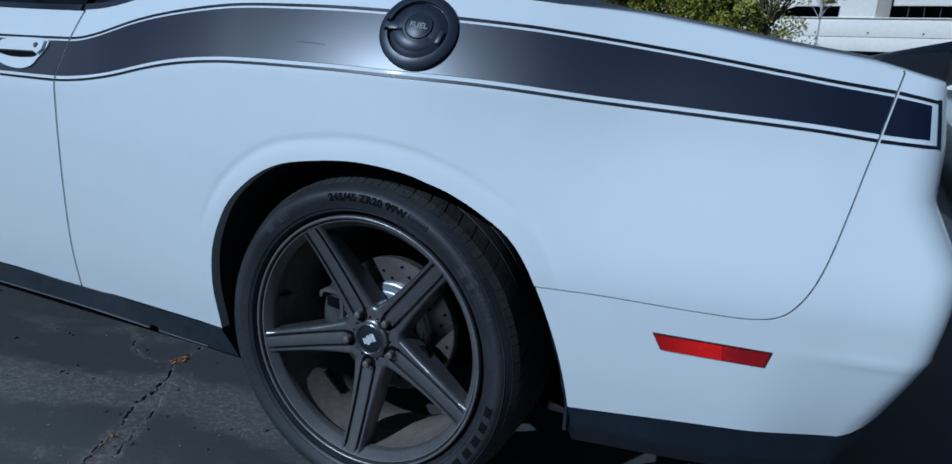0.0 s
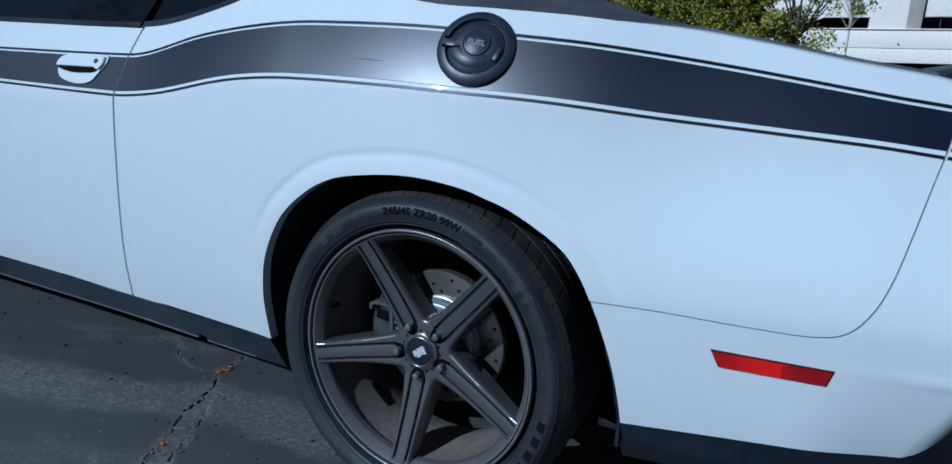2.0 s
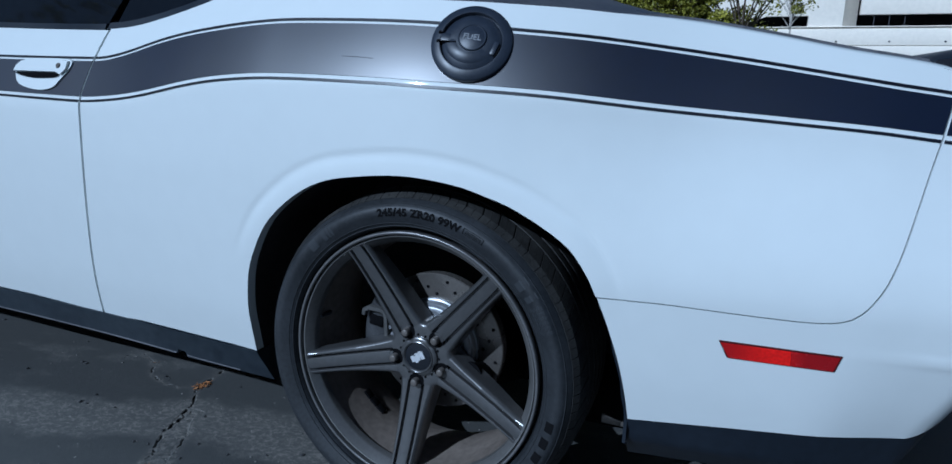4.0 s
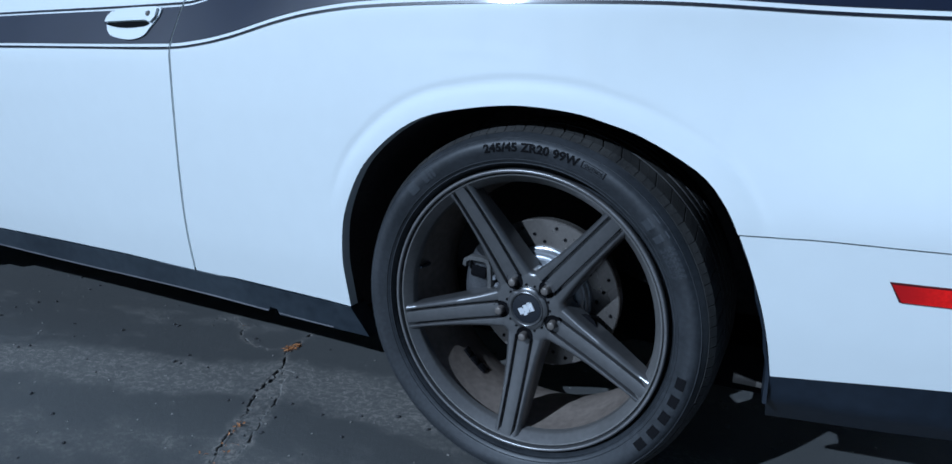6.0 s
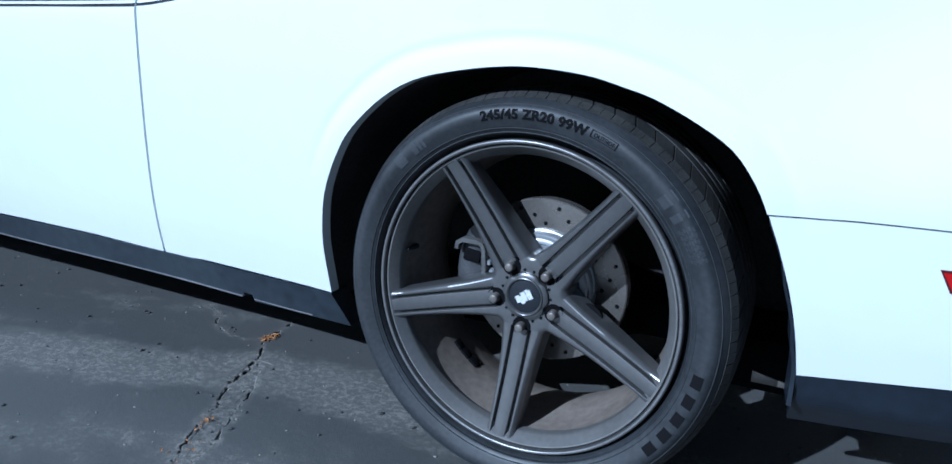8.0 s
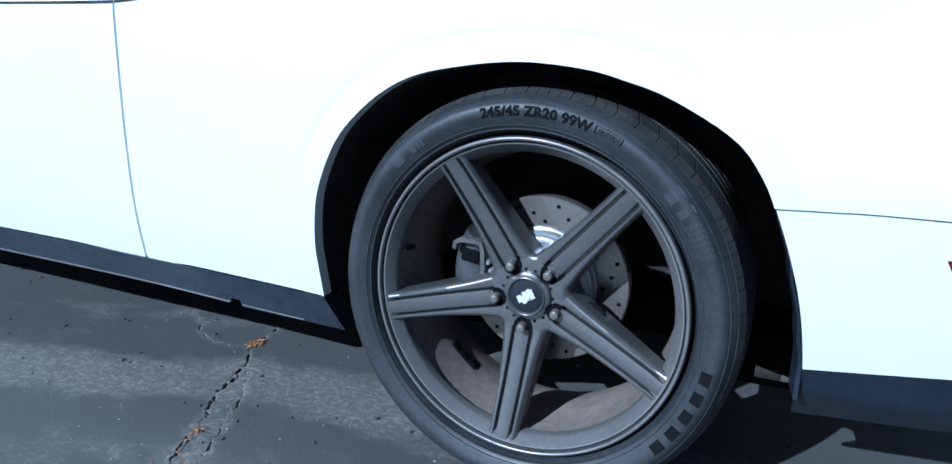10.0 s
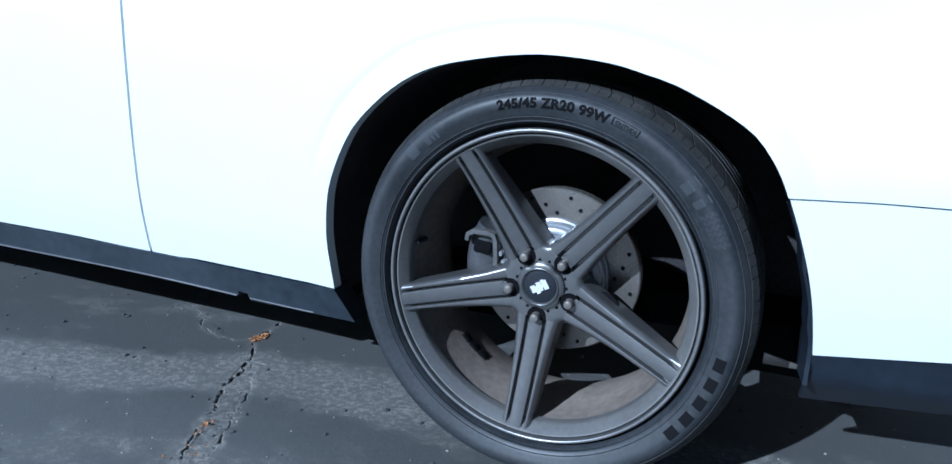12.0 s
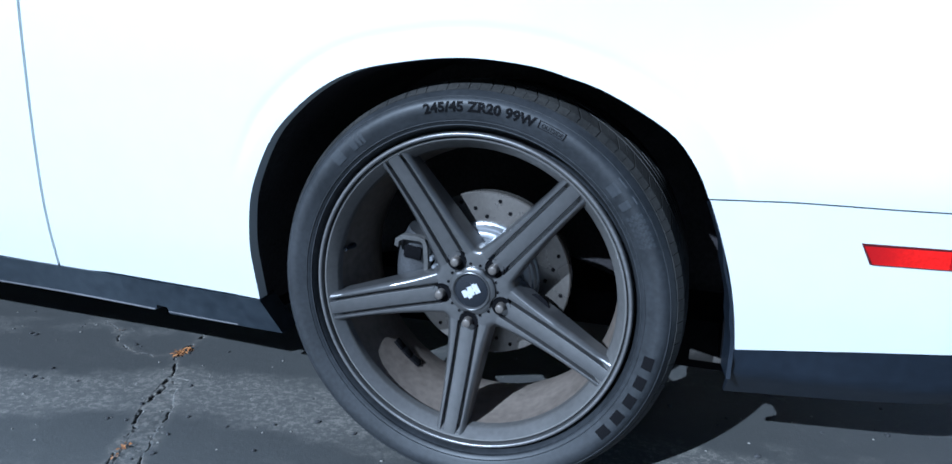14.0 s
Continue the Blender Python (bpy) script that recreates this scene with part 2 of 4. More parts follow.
def box(bm, x0, x1, y0, y1, z0, z1, bevel=0.0, m=None):
    r = bmesh.ops.create_cube(bm, size=1.0, matrix=Matrix.Translation(((x0 + x1) / 2, (y0 + y1) / 2, (z0 + z1) / 2)) @ Matrix.Diagonal((x1 - x0, y1 - y0, z1 - z0, 1)))
    if bevel:
        es = {e for v in r["verts"] for e in v.link_edges}
        out = bmesh.ops.bevel(bm, geom=list(es), offset=bevel, segments=2, affect="EDGES", profile=0.5)
        r = {"verts": [v for v in {w for f in out["faces"] for w in f.verts} | {v for v in r["verts"] if v.is_valid}]}
    if m is not None:
        bmesh.ops.transform(bm, matrix=m, verts=[v for v in r["verts"] if v.is_valid])
    return bm


def spline(tab, v):
    """Smooth table look-up."""
    n = len(tab)
    if v <= tab[0][0]:
        (a, b), (c, d) = tab[0], tab[1]
        return b + (v - a) * (d - b) / (c - a)
    if v >= tab[-1][0]:
        (a, b), (c, d) = tab[-2], tab[-1]
        return d + (v - c) * (d - b) / (c - a)
    i = next(j for j in range(n - 1) if v <= tab[j + 1][0])

    def slope(j):
        lo, hi = max(j - 1, 0), min(j + 1, n - 1)
        return (tab[hi][1] - tab[lo][1]) / (tab[hi][0] - tab[lo][0])

    (x0, y0), (x1, y1) = tab[i], tab[i + 1]
    h = x1 - x0
    t = (v - x0) / h
    m0, m1 = slope(i) * h, slope(i + 1) * h
    return (2 * t**3 - 3 * t * t + 1) * y0 + (t**3 - 2 * t * t + t) * m0 + (3 * t * t - 2 * t**3) * y1 + (t**3 - t * t) * m1


def smoothed(pts, step=0.02):
    """A smooth open curve through points, as a dense list."""
    out = []
    n = len(pts)
    for i in range(n - 1):
        p0, p1, p2, p3 = (Vector(pts[max(0, min(n - 1, j))]) for j in (i - 1, i, i + 1, i + 2))
        k = max(2, int((p2 - p1).length / step))
        for j in range(k):
            t = j / k
            out.append(tuple(0.5 * (2 * p1 + (p2 - p0) * t + (2 * p0 - 5 * p1 + 4 * p2 - p3) * t * t + (3 * p1 - p0 - 3 * p2 + p3) * t**3)))
    out.append(tuple(pts[-1]))
    return out


# ---- the car's side as one surface: s along the plan, z up ----
TUCK = [(0.20, .085), (0.29, .062), (0.40, .036), (0.55, .012), (0.70, -.005), (0.80, -.011), (0.90, -.013), (1.5, -.013)]
PLAN = [(-3.95, .40), (-3.75, .21), (-3.5, .10), (-3.1, .035), (-2.6, .014), (-1.6, .010), (-0.85, .006), (-0.3, .0), (0.0, -.0056), (0.25, .0022), (0.5, .0242), (0.75, .0532), (0.86, .071), (0.90, .077)]
TAPER = [(-4, 0), (-.5, 0), (-.3, .0), (-.06, .0045), (.12, .0155), (.3, .041), (.5, .077), (.7, .095), (.86, .107), (.93, .111), (2.5, .111)]
CREASE = [(-4, .87), (-1.40, .851), (-.84, .837), (-.74, .841), (-.66, .852), (-.53, .878), (-.43, .891), (-.31, .897), (-.06, .8925), (.24, .879), (.455, .860), (.64, .845), (.77, .8345), (.86, .825), (.95, .818), (2.5, .818)]
CORNER, RAD, MID = 0.885, 0.06, 0.945
ARCH = smoothed([(-.435, .281), (-.431, .34), (-.426, .398), (-.411, .467), (-.393, .515), (-.355, .579), (-.314, .627), (-.244, .680), (-.172, .7125), (-.085, .728), (-.01, .734), (.05, .731), (.112, .7215), (.157, .708), (.199, .6935), (.257, .663), (.306, .629), (.339, .585), (.359, .543), (.374, .508), (.400, .43), (.416, .36), (.425, .301)], 0.015)


def plan(s, z=0.9):
    shift = 0.055 * min(1.0, max(0.0, (0.74 - z) / 0.10))
    low = min(1.0, max(0.0, (.54 - z) / .22))
    low = low * low * (3 - 2 * low)
    c, rad = CORNER + shift - .06 * low, RAD + .07 * low
    e = 1e-3
    if s <= c:
        return s, spline(PLAN, s), math.atan((spline(PLAN, s + e) - spline(PLAN, s - e)) / (2 * e))
    y0, a0 = spline(PLAN, c), math.atan((spline(PLAN, c) - spline(PLAN, c - 2 * e)) / (2 * e))
    top = radians(81)
    run = rad * (top - a0)
    u = min(s - c, run)
    a = a0 + u / rad
    x, y = c + rad * (math.sin(a) - math.sin(a0)), y0 + rad * (math.cos(a0) - math.cos(a))
    if s - c > run:
        x, y = x + (s - c - run) * math.cos(top), y + (s - c - run) * math.sin(top)
    return x, y, a


ARCH_EDGES = [(*p, *q) for p, q in zip(ARCH, ARCH[1:])]


def segment_gap(x, z, x0, z0, x1, z1):
    vx, vz = x1 - x0, z1 - z0
    t = min(1.0, max(0.0, ((x - x0) * vx + (z - z0) * vz) / (vx * vx + vz * vz)))
    return math.hypot(x - x0 - t * vx, z - z0 - t * vz)


def flare(s, z):
    """Rolled lip that stands proud round the wheel openings."""
    out = 0.0
    for cx in (0.0, -2.946):
        if abs(s - cx) < 0.5 and z > 0.3 and .32 < math.hypot(s - cx, z - .36) < .51:
            d = min(segment_gap(s - cx, z, *e) for e in ARCH_EDGES)
            k = max(0.0, 1 - (d / 0.034) ** 2)
            fade = min(1.0, max(0.0, (z - 0.50) / 0.14))
            out += (0.0036 * k - 0.0018 * math.exp(-((d - .0430) / (.0042 if d > .0430 else .0095)) ** 2)) * fade
    return out


def roll(u):
    """How far the side leans in at a height u over the shoulder crease."""
    w = .0045
    soft = w * math.log1p(math.exp(u / w)) if u < 40 * w else u
    v = max(0.0, u - .01)
    q = min(v, .14)
    return .438 * soft + .42 * q * q + (v - q) * .118


def skin(s, z, lift=0.0, far=False):
    """Point of the body side, lifted outwards; far: on the other side of the car."""
    x, y, a = plan(s, z)
    over = roll(z - spline(CREASE, s) - .003)
    g = spline(TUCK, z) + over - lift - flare(s, z)
    if s > .70 and z < .60:
        # soft crease behind the side marker, and the undercut below it at the corner
        u = min(1.0, (s - .70) / .22)
        zc = .489 + .06 * max(0.0, s - .84)
        u = u * u * (3 - 2 * u)
        g += u * (.16 * max(0.0, zc - z) - .0026 * math.exp(-((z - zc) / .0042) ** 2))
    w = min(1, max(0, (z - .55) / .32))
    p = Vector((x - math.sin(a) * (g - .65 * over), y + math.cos(a) * g + w * w * (3 - 2 * w) * spline(TAPER, min(s, .90)), z))
    if far:
        p.y = 2 * MID - p.y
    return p


def panel(name, outline, material, parent, res=0.025, thick=0.014, lift=0.0, label="", far=False):
    """A sheet-metal panel: the outline in (s, z), laid on the body side, with its edges folded inwards."""
    bm = bmesh.new()
    bm.faces.new([bm.verts.new((s, z, 0)) for s, z in outline])
    s0, s1 = min(p[0] for p in outline), max(p[0] for p in outline)
    z0, z1 = min(p[1] for p in outline), max(p[1] for p in outline)
    for a, b, ax in ((s0, s1, 0), (z0, z1, 1)):
        k = max(1, int((b - a) / res))
        for i in range(1, k):
            co, no = [0, 0, 0], [0, 0, 0]
            co[ax], no[ax] = a + (b - a) * i / k, 1
            bmesh.ops.bisect_plane(bm, geom=bm.verts[:] + bm.edges[:] + bm.faces[:], dist=1e-5, plane_co=co, plane_no=no)
    flat = {v: (v.co.x, v.co.y) for v in bm.verts}
    rim = [e for e in bm.edges if len(e.link_faces) == 1]
    inner = {}
    for v, (s, z) in flat.items():
        v.co = skin(s, z, lift, far)
    for e in rim:
        for v in e.verts:
            if v not in inner:
                inner[v] = bm.verts.new(skin(*flat[v], lift - thick, far))
    for e in rim:
        f = e.link_faces[0]
        l = next(l for l in f.loops if l.edge == e)
        a, b = l.vert, l.link_loop_next.vert
        bm.faces.new((b, a, inner[a], inner[b]))
    bmesh.ops.recalc_face_normals(bm, faces=bm.faces[:])
    return part(name, bm, material, parent, label)


def between(low, high, s0, s1, step=0.02, zl=0.0, zh=0.0):
    """Outline of the band between two curves z(s)."""
    k = max(2, int((s1 - s0) / step))
    ss = [s0 + (s1 - s0) * i / k for i in range(k + 1)]
    return [(s, spline(low, s) + zl) for s in ss] + [(s, spline(high, s) + zh) for s in reversed(ss)]


STRIPE_TOP = [(-1.45, .944), (-.835, .937), (-.755, .944), (-.61, .979), (-.48, .999), (-.32, 1.013), (-.18, 1.013), (0, 1.007), (.176, .994), (.323, .981), (.525, .954), (.71, .925), (.84, .904), (.93, .889)]
STRIPE_LOW = [(-1.40, .851), (-.84, .837), (-.74, .842), (-.645, .854), (-.505, .880), (-.41, .892), (-.29, .898), (-.06, .894), (.05, .889), (.24, .879), (.44, .860), (.63, .845), (.75, .8355), (.84, .826), (.93, .818)]
DOOR_SEAM = smoothed([(-.808, .999), (-.821, .946), (-.830, .88), (-.833, .845), (-.852, .715), (-.884, .555), (-.906, .45), (-.935, .294)])
BUMPER_SEAM = smoothed([(.3585, .545), (.42, .5455), (.48, .546), (.63, .542), (.712, .543), (.755, .556), (.783, .592), (.802, .642), (.821, .722), (.841, .813), (.849, .845), (.861, .890), (.873, .9345)], .008)
BELT = [(-2.0, 1.027), (-1.46, 1.015), (-.822, 1.0), (-.704, 1.011), (-.51, 1.055), (-.38, 1.11), (-.28, 1.19)]
TAIL = [(-.62, 1.40), (-.45, 1.33), (-.32, 1.21), (-.17, 1.095), (-.02, 1.052), (.126, 1.040), (.266, 1.030), (.348, 1.0215), (.441, 1.011), (.59, .986), (.707, .963), (.835, .942), (.93, .918), (1.2, .900), (2.2, .90)]
ROCKER = [(-3.0, .31), (-1.5, .306), (-.933, .297), (-.435, .281)]
SILL_LOW = [(-3.0, .255), (-2.0, .246), (-1.55, .236), (-.966, .228), (-.587, .214), (-.40, .21)]
BUMPER_LOW = [(.425, .301), (.655, .3205), (.80, .328), (.885, .333), (.944, .349), (1.009, .385), (1.13, .43), (2.2, .44)]

car = new("car")
tagged(car, "white two-door coupe with black side stripes, parked on asphalt", "car")
G = 0.0016


def shift(line, d):
    return [(s + d, z) for s, z in line]


def near_side():
    # quarter panel from the door seam round the wheel opening to the bumper seam, with the roof pillar
    seam = shift(DOOR_SEAM, .0037)
    top = smoothed([(-.82, 1.001), (-.704, 1.011), (-.51, 1.055), (-.43, 1.095), (-.405, 1.16), (-.44, 1.24), (-.52, 1.31), (-.66, 1.365)]) + [(q, spline(TAIL, q)) for q in [-.62 + .0373 * i for i in range(40)]] + [(.873 - G, spline(TAIL, .873 - G))]
    tail = [(s - G * 0.8, z + G * 0.8) for s, z in reversed(BUMPER_SEAM)]
    low = [(-.935 + G, .290)] + [(s, spline(ROCKER, s) + .002) for s in (-.8, -.65, -.5)]
    arch_up = ARCH[:]
    cut = [p for p in arch_up if not (p[0] > .2 and p[1] < .550)]
    outline = low + cut + list(reversed(tail)) + list(reversed(top[1:])) + seam
    panel("quarter_panel", outline, M_WHITE, car, res=0.0055, thick=0.024, label="white painted quarter panel with a rolled wheel arch")
    # door
    seam = shift(DOOR_SEAM, -.0037)
    outline = [(s, spline(ROCKER, s) + .002) for s in (-2.08, -1.8, -1.5, -1.2)] + list(reversed(seam)) + [(s, spline(BELT, s)) for s in (-1.0, -1.3, -1.6, -1.9, -2.08)]
    door = panel("door", outline, M_WHITE, car, res=0.03, label="white painted door")
    # bumper
    below = [p for p in ARCH if p[0] > .2 and p[1] < .539]
    seam = [(s + G * 0.8, z - G * 0.8) for s, z in BUMPER_SEAM]
    end = 1.95
    low = [(s, spline(BUMPER_LOW, s)) for s in (.43, .5, .6, .7, .8, .88, .92, .96, 1.0, 1.05, 1.1, 1.2, 1.5, end)]
    outline = low + [(s, spline(TAIL, s)) for s in (end, 1.5, 1.2, 1.1, 1.0, .96, .93, .905)] + list(reversed(seam)) + below
    bumper = panel("rear_bumper", outline, M_WHITE, car, res=0.010, label="white painted rear bumper cover")
    return door, bumper


door, bumper = near_side()


SEAM_AT = [(.845, -.833), (.88, -.830), (.946, -.821), (.999, -.808)]


def striping():
    """Black side stripe, cut by the panel gaps, with a pale gap and a thin dark line round it."""
    ends = ((-1.75, -.8355), (-.8305, .8495), (.8550, .9305))
    for i, (a, b) in enumerate(ends):
        def slant(line, top):
            out = []
            for s, z in line:
                if i == 0 or i == 1 and s < -.7:
                    s += (spline(SEAM_AT, z) + .8335) * max(0.0, 1 - abs(s + .8335) / .07)
                if i == 1 and s > .7 or i == 2:
                    w = (z - .857) / .06
                    k = 1 - min(1, abs(s - .852) / .07)
                    s = s + .0165 * w * k
                out.append((s, z))
            return out
        e = b - (0.018 if i == 2 else 0)
        panel("side_stripe", slant(between(STRIPE_LOW, STRIPE_TOP, a, e, 0.02, .0145, -.0075), 0), M_STRIPE, car, res=0.02, thick=0.0015, lift=0.0016, label="satin black vinyl stripe")
        panel("pinstripe", slant(between(STRIPE_TOP, STRIPE_TOP, a, b, 0.02, -.0028, .0022), 0), M_PIN, car, res=0.02, thick=0.0015, lift=0.0016, label="thin dark line")
        panel("pinstripe", slant(between(STRIPE_LOW, STRIPE_LOW, a, b, 0.02, .0025, .0072), 0), M_PIN, car, res=0.02, thick=0.0015, lift=0.0016, label="thin dark line")
    panel("pinstripe", [(.9235, .8235), (.9305, .8230), (.9325, .8930), (.9255, .8935)], M_PIN, car, res=0.02, thick=0.001, lift=0.0020, label="thin dark line")


striping()
panel("scuff", [(-.136, .9445), (-.105, .9432), (-.071, .9408), (-.071, .9418), (-.105, .9445), (-.136, .9452)], M_PIN, car, res=0.02, thick=0.0002, lift=0.0019, label="thin dark scuff in the stripe")


def trims():
    # sill, ending in a slant before the wheel
    low = [(s, spline(SILL_LOW, s)) for s in (-2.5, -2.0, -1.5, -1.2, -.97, -.8, -.70)]
    notch = [(-.70, .220), (-.698, .231), (-.672, .229), (-.670, .213), (-.587, .212), (-.40, .209), (-.433, .2795)]
    high = [(s, spline(ROCKER, s) - .0015) for s in (-.6, -.8, -.933, -1.2, -1.5, -2.0, -2.5)]
    panel("sill", low[:-1] + notch + high, M_SILL_PALE, car, res=0.03, thick=0.05, lift=0.004, label="black plastic sill moulding")
    # lower valance under the bumper
    lo = [(.4245, .196), (.6, .205), (.74, .217), (.9, .238), (1.0, .30), (1.1, .33), (1.95, .34)]
    hi = [(s, spline(BUMPER_LOW, s) - .002) for s in (1.95, 1.13, 1.009, .944, .885, .77, .655, .54, .4245)]
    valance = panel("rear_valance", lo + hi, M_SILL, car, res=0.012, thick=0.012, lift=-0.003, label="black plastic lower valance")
    for v in valance.data.vertices:
        v.co.y += .62 * max(0.0, .252 - v.co.z)
    # thin edge of the wheel liner that stands out of the opening's rear edge
    bm = bmesh.new()
    rows = []
    for z in (.53, .50, .47, .44, .41, .38, .35, .32, .30, .275, .248):
        s = min((p for p in ARCH if p[0] > .2), key=lambda p: abs(p[1] - max(z, .302)))[0]
        w = .0035 + .004 * (.53 - z) / .28
        a, b = skin(s, max(z, .3), -.003), skin(s, max(z, .3), -.06)
        a.z = b.z = z
        rows.append([a + Vector((-w, .001, 0)), a + Vector((-.0008, 0, 0)), b + Vector((-.0008, 0, 0)), b + Vector((-w, 0, 0))])
    grid_mesh(rows, close_v=True, bm=bm)
    part("liner_flange", bm, M_SILL, car, "thin black plastic liner edge")
    # scuffed lower edge of the sill, broken by the notch
    for a, b, r in ((-2.5, -.703, .0022), (-.668, -.50, .0016)):
        rows = []
        for i in range(60):
            q = a + (b - a) * i / 59
            c = skin(q, spline(SILL_LOW, q) + .002, .0050)
            rows.append([c + Vector((0, -r * math.sin(radians(d)), r * math.cos(radians(d)))) for d in range(0, 181, 30)])
        part("sill_edge", grid_mesh(rows), M_EDGE, car, "scuffed grey lower edge of the sill")
    # side marker
    corners = [(.579, .462), (.743, .459), (.750, .489), (.563, .493)]
    c = (.659, .476)
    panel("marker_surround", [(c[0] + (s - c[0]) * 1.0, c[1] + (z - c[1]) * 1.0) for s, z in corners], M_REDFRAME, car, res=0.03, thick=0.01, lift=0.0015)
    def lens(q, z):
        return c[0] + (q - c[0]) * .965, c[1] + (z - c[1]) * .86 - .001

    (x0, z0), (x1, z1), (x2, z2), (x3, z3) = [lens(*q) for q in corners]
    f = .60
    ma, mb = (x0 + (x1 - x0) * f, z0 + (z1 - z0) * f), (x3 + (x2 - x3) * f, z3 + (z2 - z3) * f)
    marker = panel("side_marker", [(x0, z0), ma, mb, (x3, z3)], M_RED, car, res=0.02, thick=0.008, lift=0.0035, label="bright red marker lens")
    panel("reflector", [(ma[0] + .0006, ma[1]), (x1, z1), (x2, z2), (mb[0] + .0006, mb[1])], M_REFLECTOR, marker, res=0.02, thick=0.008, lift=0.0033, label="darker red reflector")
    # side glass and its black trim
    g = [(s, spline(BELT, s) + .012) for s in (-2.0, -1.7, -1.4, -1.1, -.836)]
    panel("door_window", g + [(-.825, 1.05), (-.77, 1.20), (-.72, 1.36), (-1.45, 1.37), (-2.0, 1.06)], M_GLASS, car, res=0.05, thick=0.006, lift=-0.012, label="dark tinted side glass")
    q = [(s, spline(BELT, s) + .010) for s in (-.806, -.69, -.6, -.51, -.42)]
    panel("quarter_window", q + [(-.415, 1.16), (-.45, 1.235), (-.53, 1.30), (-.66, 1.35), (-.72, 1.36), (-.765, 1.20)], M_GLASS, car, res=0.05, thick=0.006, lift=-0.012, label="dark tinted rear side glass")
    k = [(-2.05 + i * .1222, 0) for i in range(11)]
    panel("window_trim", [(s, spline(BELT, s) + .001) for s, _ in k] + [(s, spline(BELT, s) + .014) for s, _ in reversed(k)], M_SILL, car, res=0.05, thick=0.014, lift=-0.002, label="black window weatherstrip")
    k = [-.818 + i * .0436 for i in range(11)]
    panel("window_trim", [(s, spline(BELT, s) + .001) for s in k] + [(s, spline(BELT, s) + .016) for s in reversed(k)], M_SILL, car, res=0.05, thick=0.014, lift=-0.002, label="black window weatherstrip")


trims()


def shell():
    """The rest of the closed body: deck, roof, bonnet, far side, nose, floor, dark inner walls."""
    # rear deck with its rounded shoulder, from side to side
    ss = [-.02 + i * (1.05 / 40) for i in range(41)]
    rows = []
    for s in ss:
        e = skin(s, spline(TAIL, s))
        up = max(0.0, min(1.0, (.45 - s) / .4))
        line = []
        inset, rise = .045, .002 + .006 * min(1.0, max(0.0, (s - .335) / .14))
        for j in range(7):
            a = radians(15 * j)
            line.append(Vector((e.x, e.y + inset * (1 - math.cos(a)) + .001, e.z + rise * math.sin(a))))
        m = line[-1]
        crown = .012
        for j in range(1, 9):
            t = j / 8
            line.append(Vector((e.x, m.y + (MID - m.y) * t, m.z - .03 * up * t + crown * math.sin(t * math.pi / 2))))
        line += [Vector((p.x, 2 * MID - p.y, p.z)) for p in reversed(line[:-1])]
        rows.append(line)
    last = rows[-1]
    rows.append([p + Vector((.012, 0, -.02)) for p in last])
    cut = [r for r, s in zip(rows, ss + [2]) if s > .325]
    bm = grid_mesh(cut)
    bmesh.ops.recalc_face_normals(bm, faces=bm.faces[:])
    part("rear_deck", bm, M_WHITE, car, "white painted boot lid")
    # thin grey seal that stands over the deck's shoulder
    rows = []
    for i in range(30):
        q = .36 + .47 * i / 29
        e = skin(q, spline(TAIL, q)) + Vector((0, .036, .0012 + .0065 * min(1.0, (q - .335) / .14)))
        rows.append([e + Vector((0, .0035 * math.cos(radians(a)), .0042 * math.sin(radians(a)))) for a in range(0, 181, 30)])
    part("boot_seal", grid_mesh(rows), M_EDGE, car, "thin grey seal along the boot lid")
    # rear glass between the pillars, with a grey surround beside it
    def glass_edge(t):
        return Vector((.43 - .88 * t, .285 + .085 * t, 1.028 + .367 * t ** 1.25))

    rows = []
    for i in range(13):
        g = glass_edge(i / 12)
        rows.append([(g.x - .05 * math.sin(math.pi * j / 12), g.y + (2 * MID - 2 * g.y) * j / 12, g.z + .02 * math.sin(math.pi * j / 12)) for j in range(13)])
    part("rear_window", grid_mesh(rows), M_GLASS, car, "dark tinted rear glass")
    for far in (False, True):
        rows = []
        for i in range(17):
            t = i / 16
            q = .45 - 1.02 * t
            e, g = skin(q, spline(TAIL, q) - .001, -.003), glass_edge(t)
            line = [e, e.lerp(g, .3) + Vector((0, 0, .004)), e.lerp(g, .7) + Vector((0, 0, .004)), g]
            rows.append([Vector((p.x, 2 * MID - p.y if far else p.y, p.z)) for p in line])
        part("glass_surround", grid_mesh(rows), M_EDGE, car, "grey rear glass surround")
    # roof
    rows = []
    for i in range(9):
        x = -.45 - .95 * i / 8
        z = 1.40 + .035 * math.sin(math.pi * i / 8)
        e = skin(x, 1.372)
        rows.append([(x, e.y + (2 * MID - 2 * e.y) * j / 12, 1.372 + (z - 1.372 + .03) * math.sin(math.pi * j / 12) ** .5) for j in range(13)])
    part("roof", grid_mesh(rows), M_WHITE, car, "white painted roof")
    # windscreen
    rows = []
    for i in range(6):
        t = i / 5
        x, z = -1.40 - .72 * t, 1.405 - .37 * t
        e = skin(x, z - .01)
        rows.append([(x - .12 * math.sin(math.pi * j / 12), e.y + (2 * MID - 2 * e.y) * j / 12, z) for j in range(13)])
    part("windscreen", grid_mesh(rows), M_GLASS, car, "dark tinted windscreen")
    # bonnet
    rows = []
    for i in range(16):
        t = i / 15
        x = -2.08 - 1.80 * t
        z = 1.02 - .17 * t**1.5
        e = skin(x, z)
        rows.append([(x - .06 * math.sin(math.pi * j / 12) * t, e.y + (2 * MID - 2 * e.y) * j / 12, z + .05 * math.sin(math.pi * j / 12) ** .6) for j in range(13)])
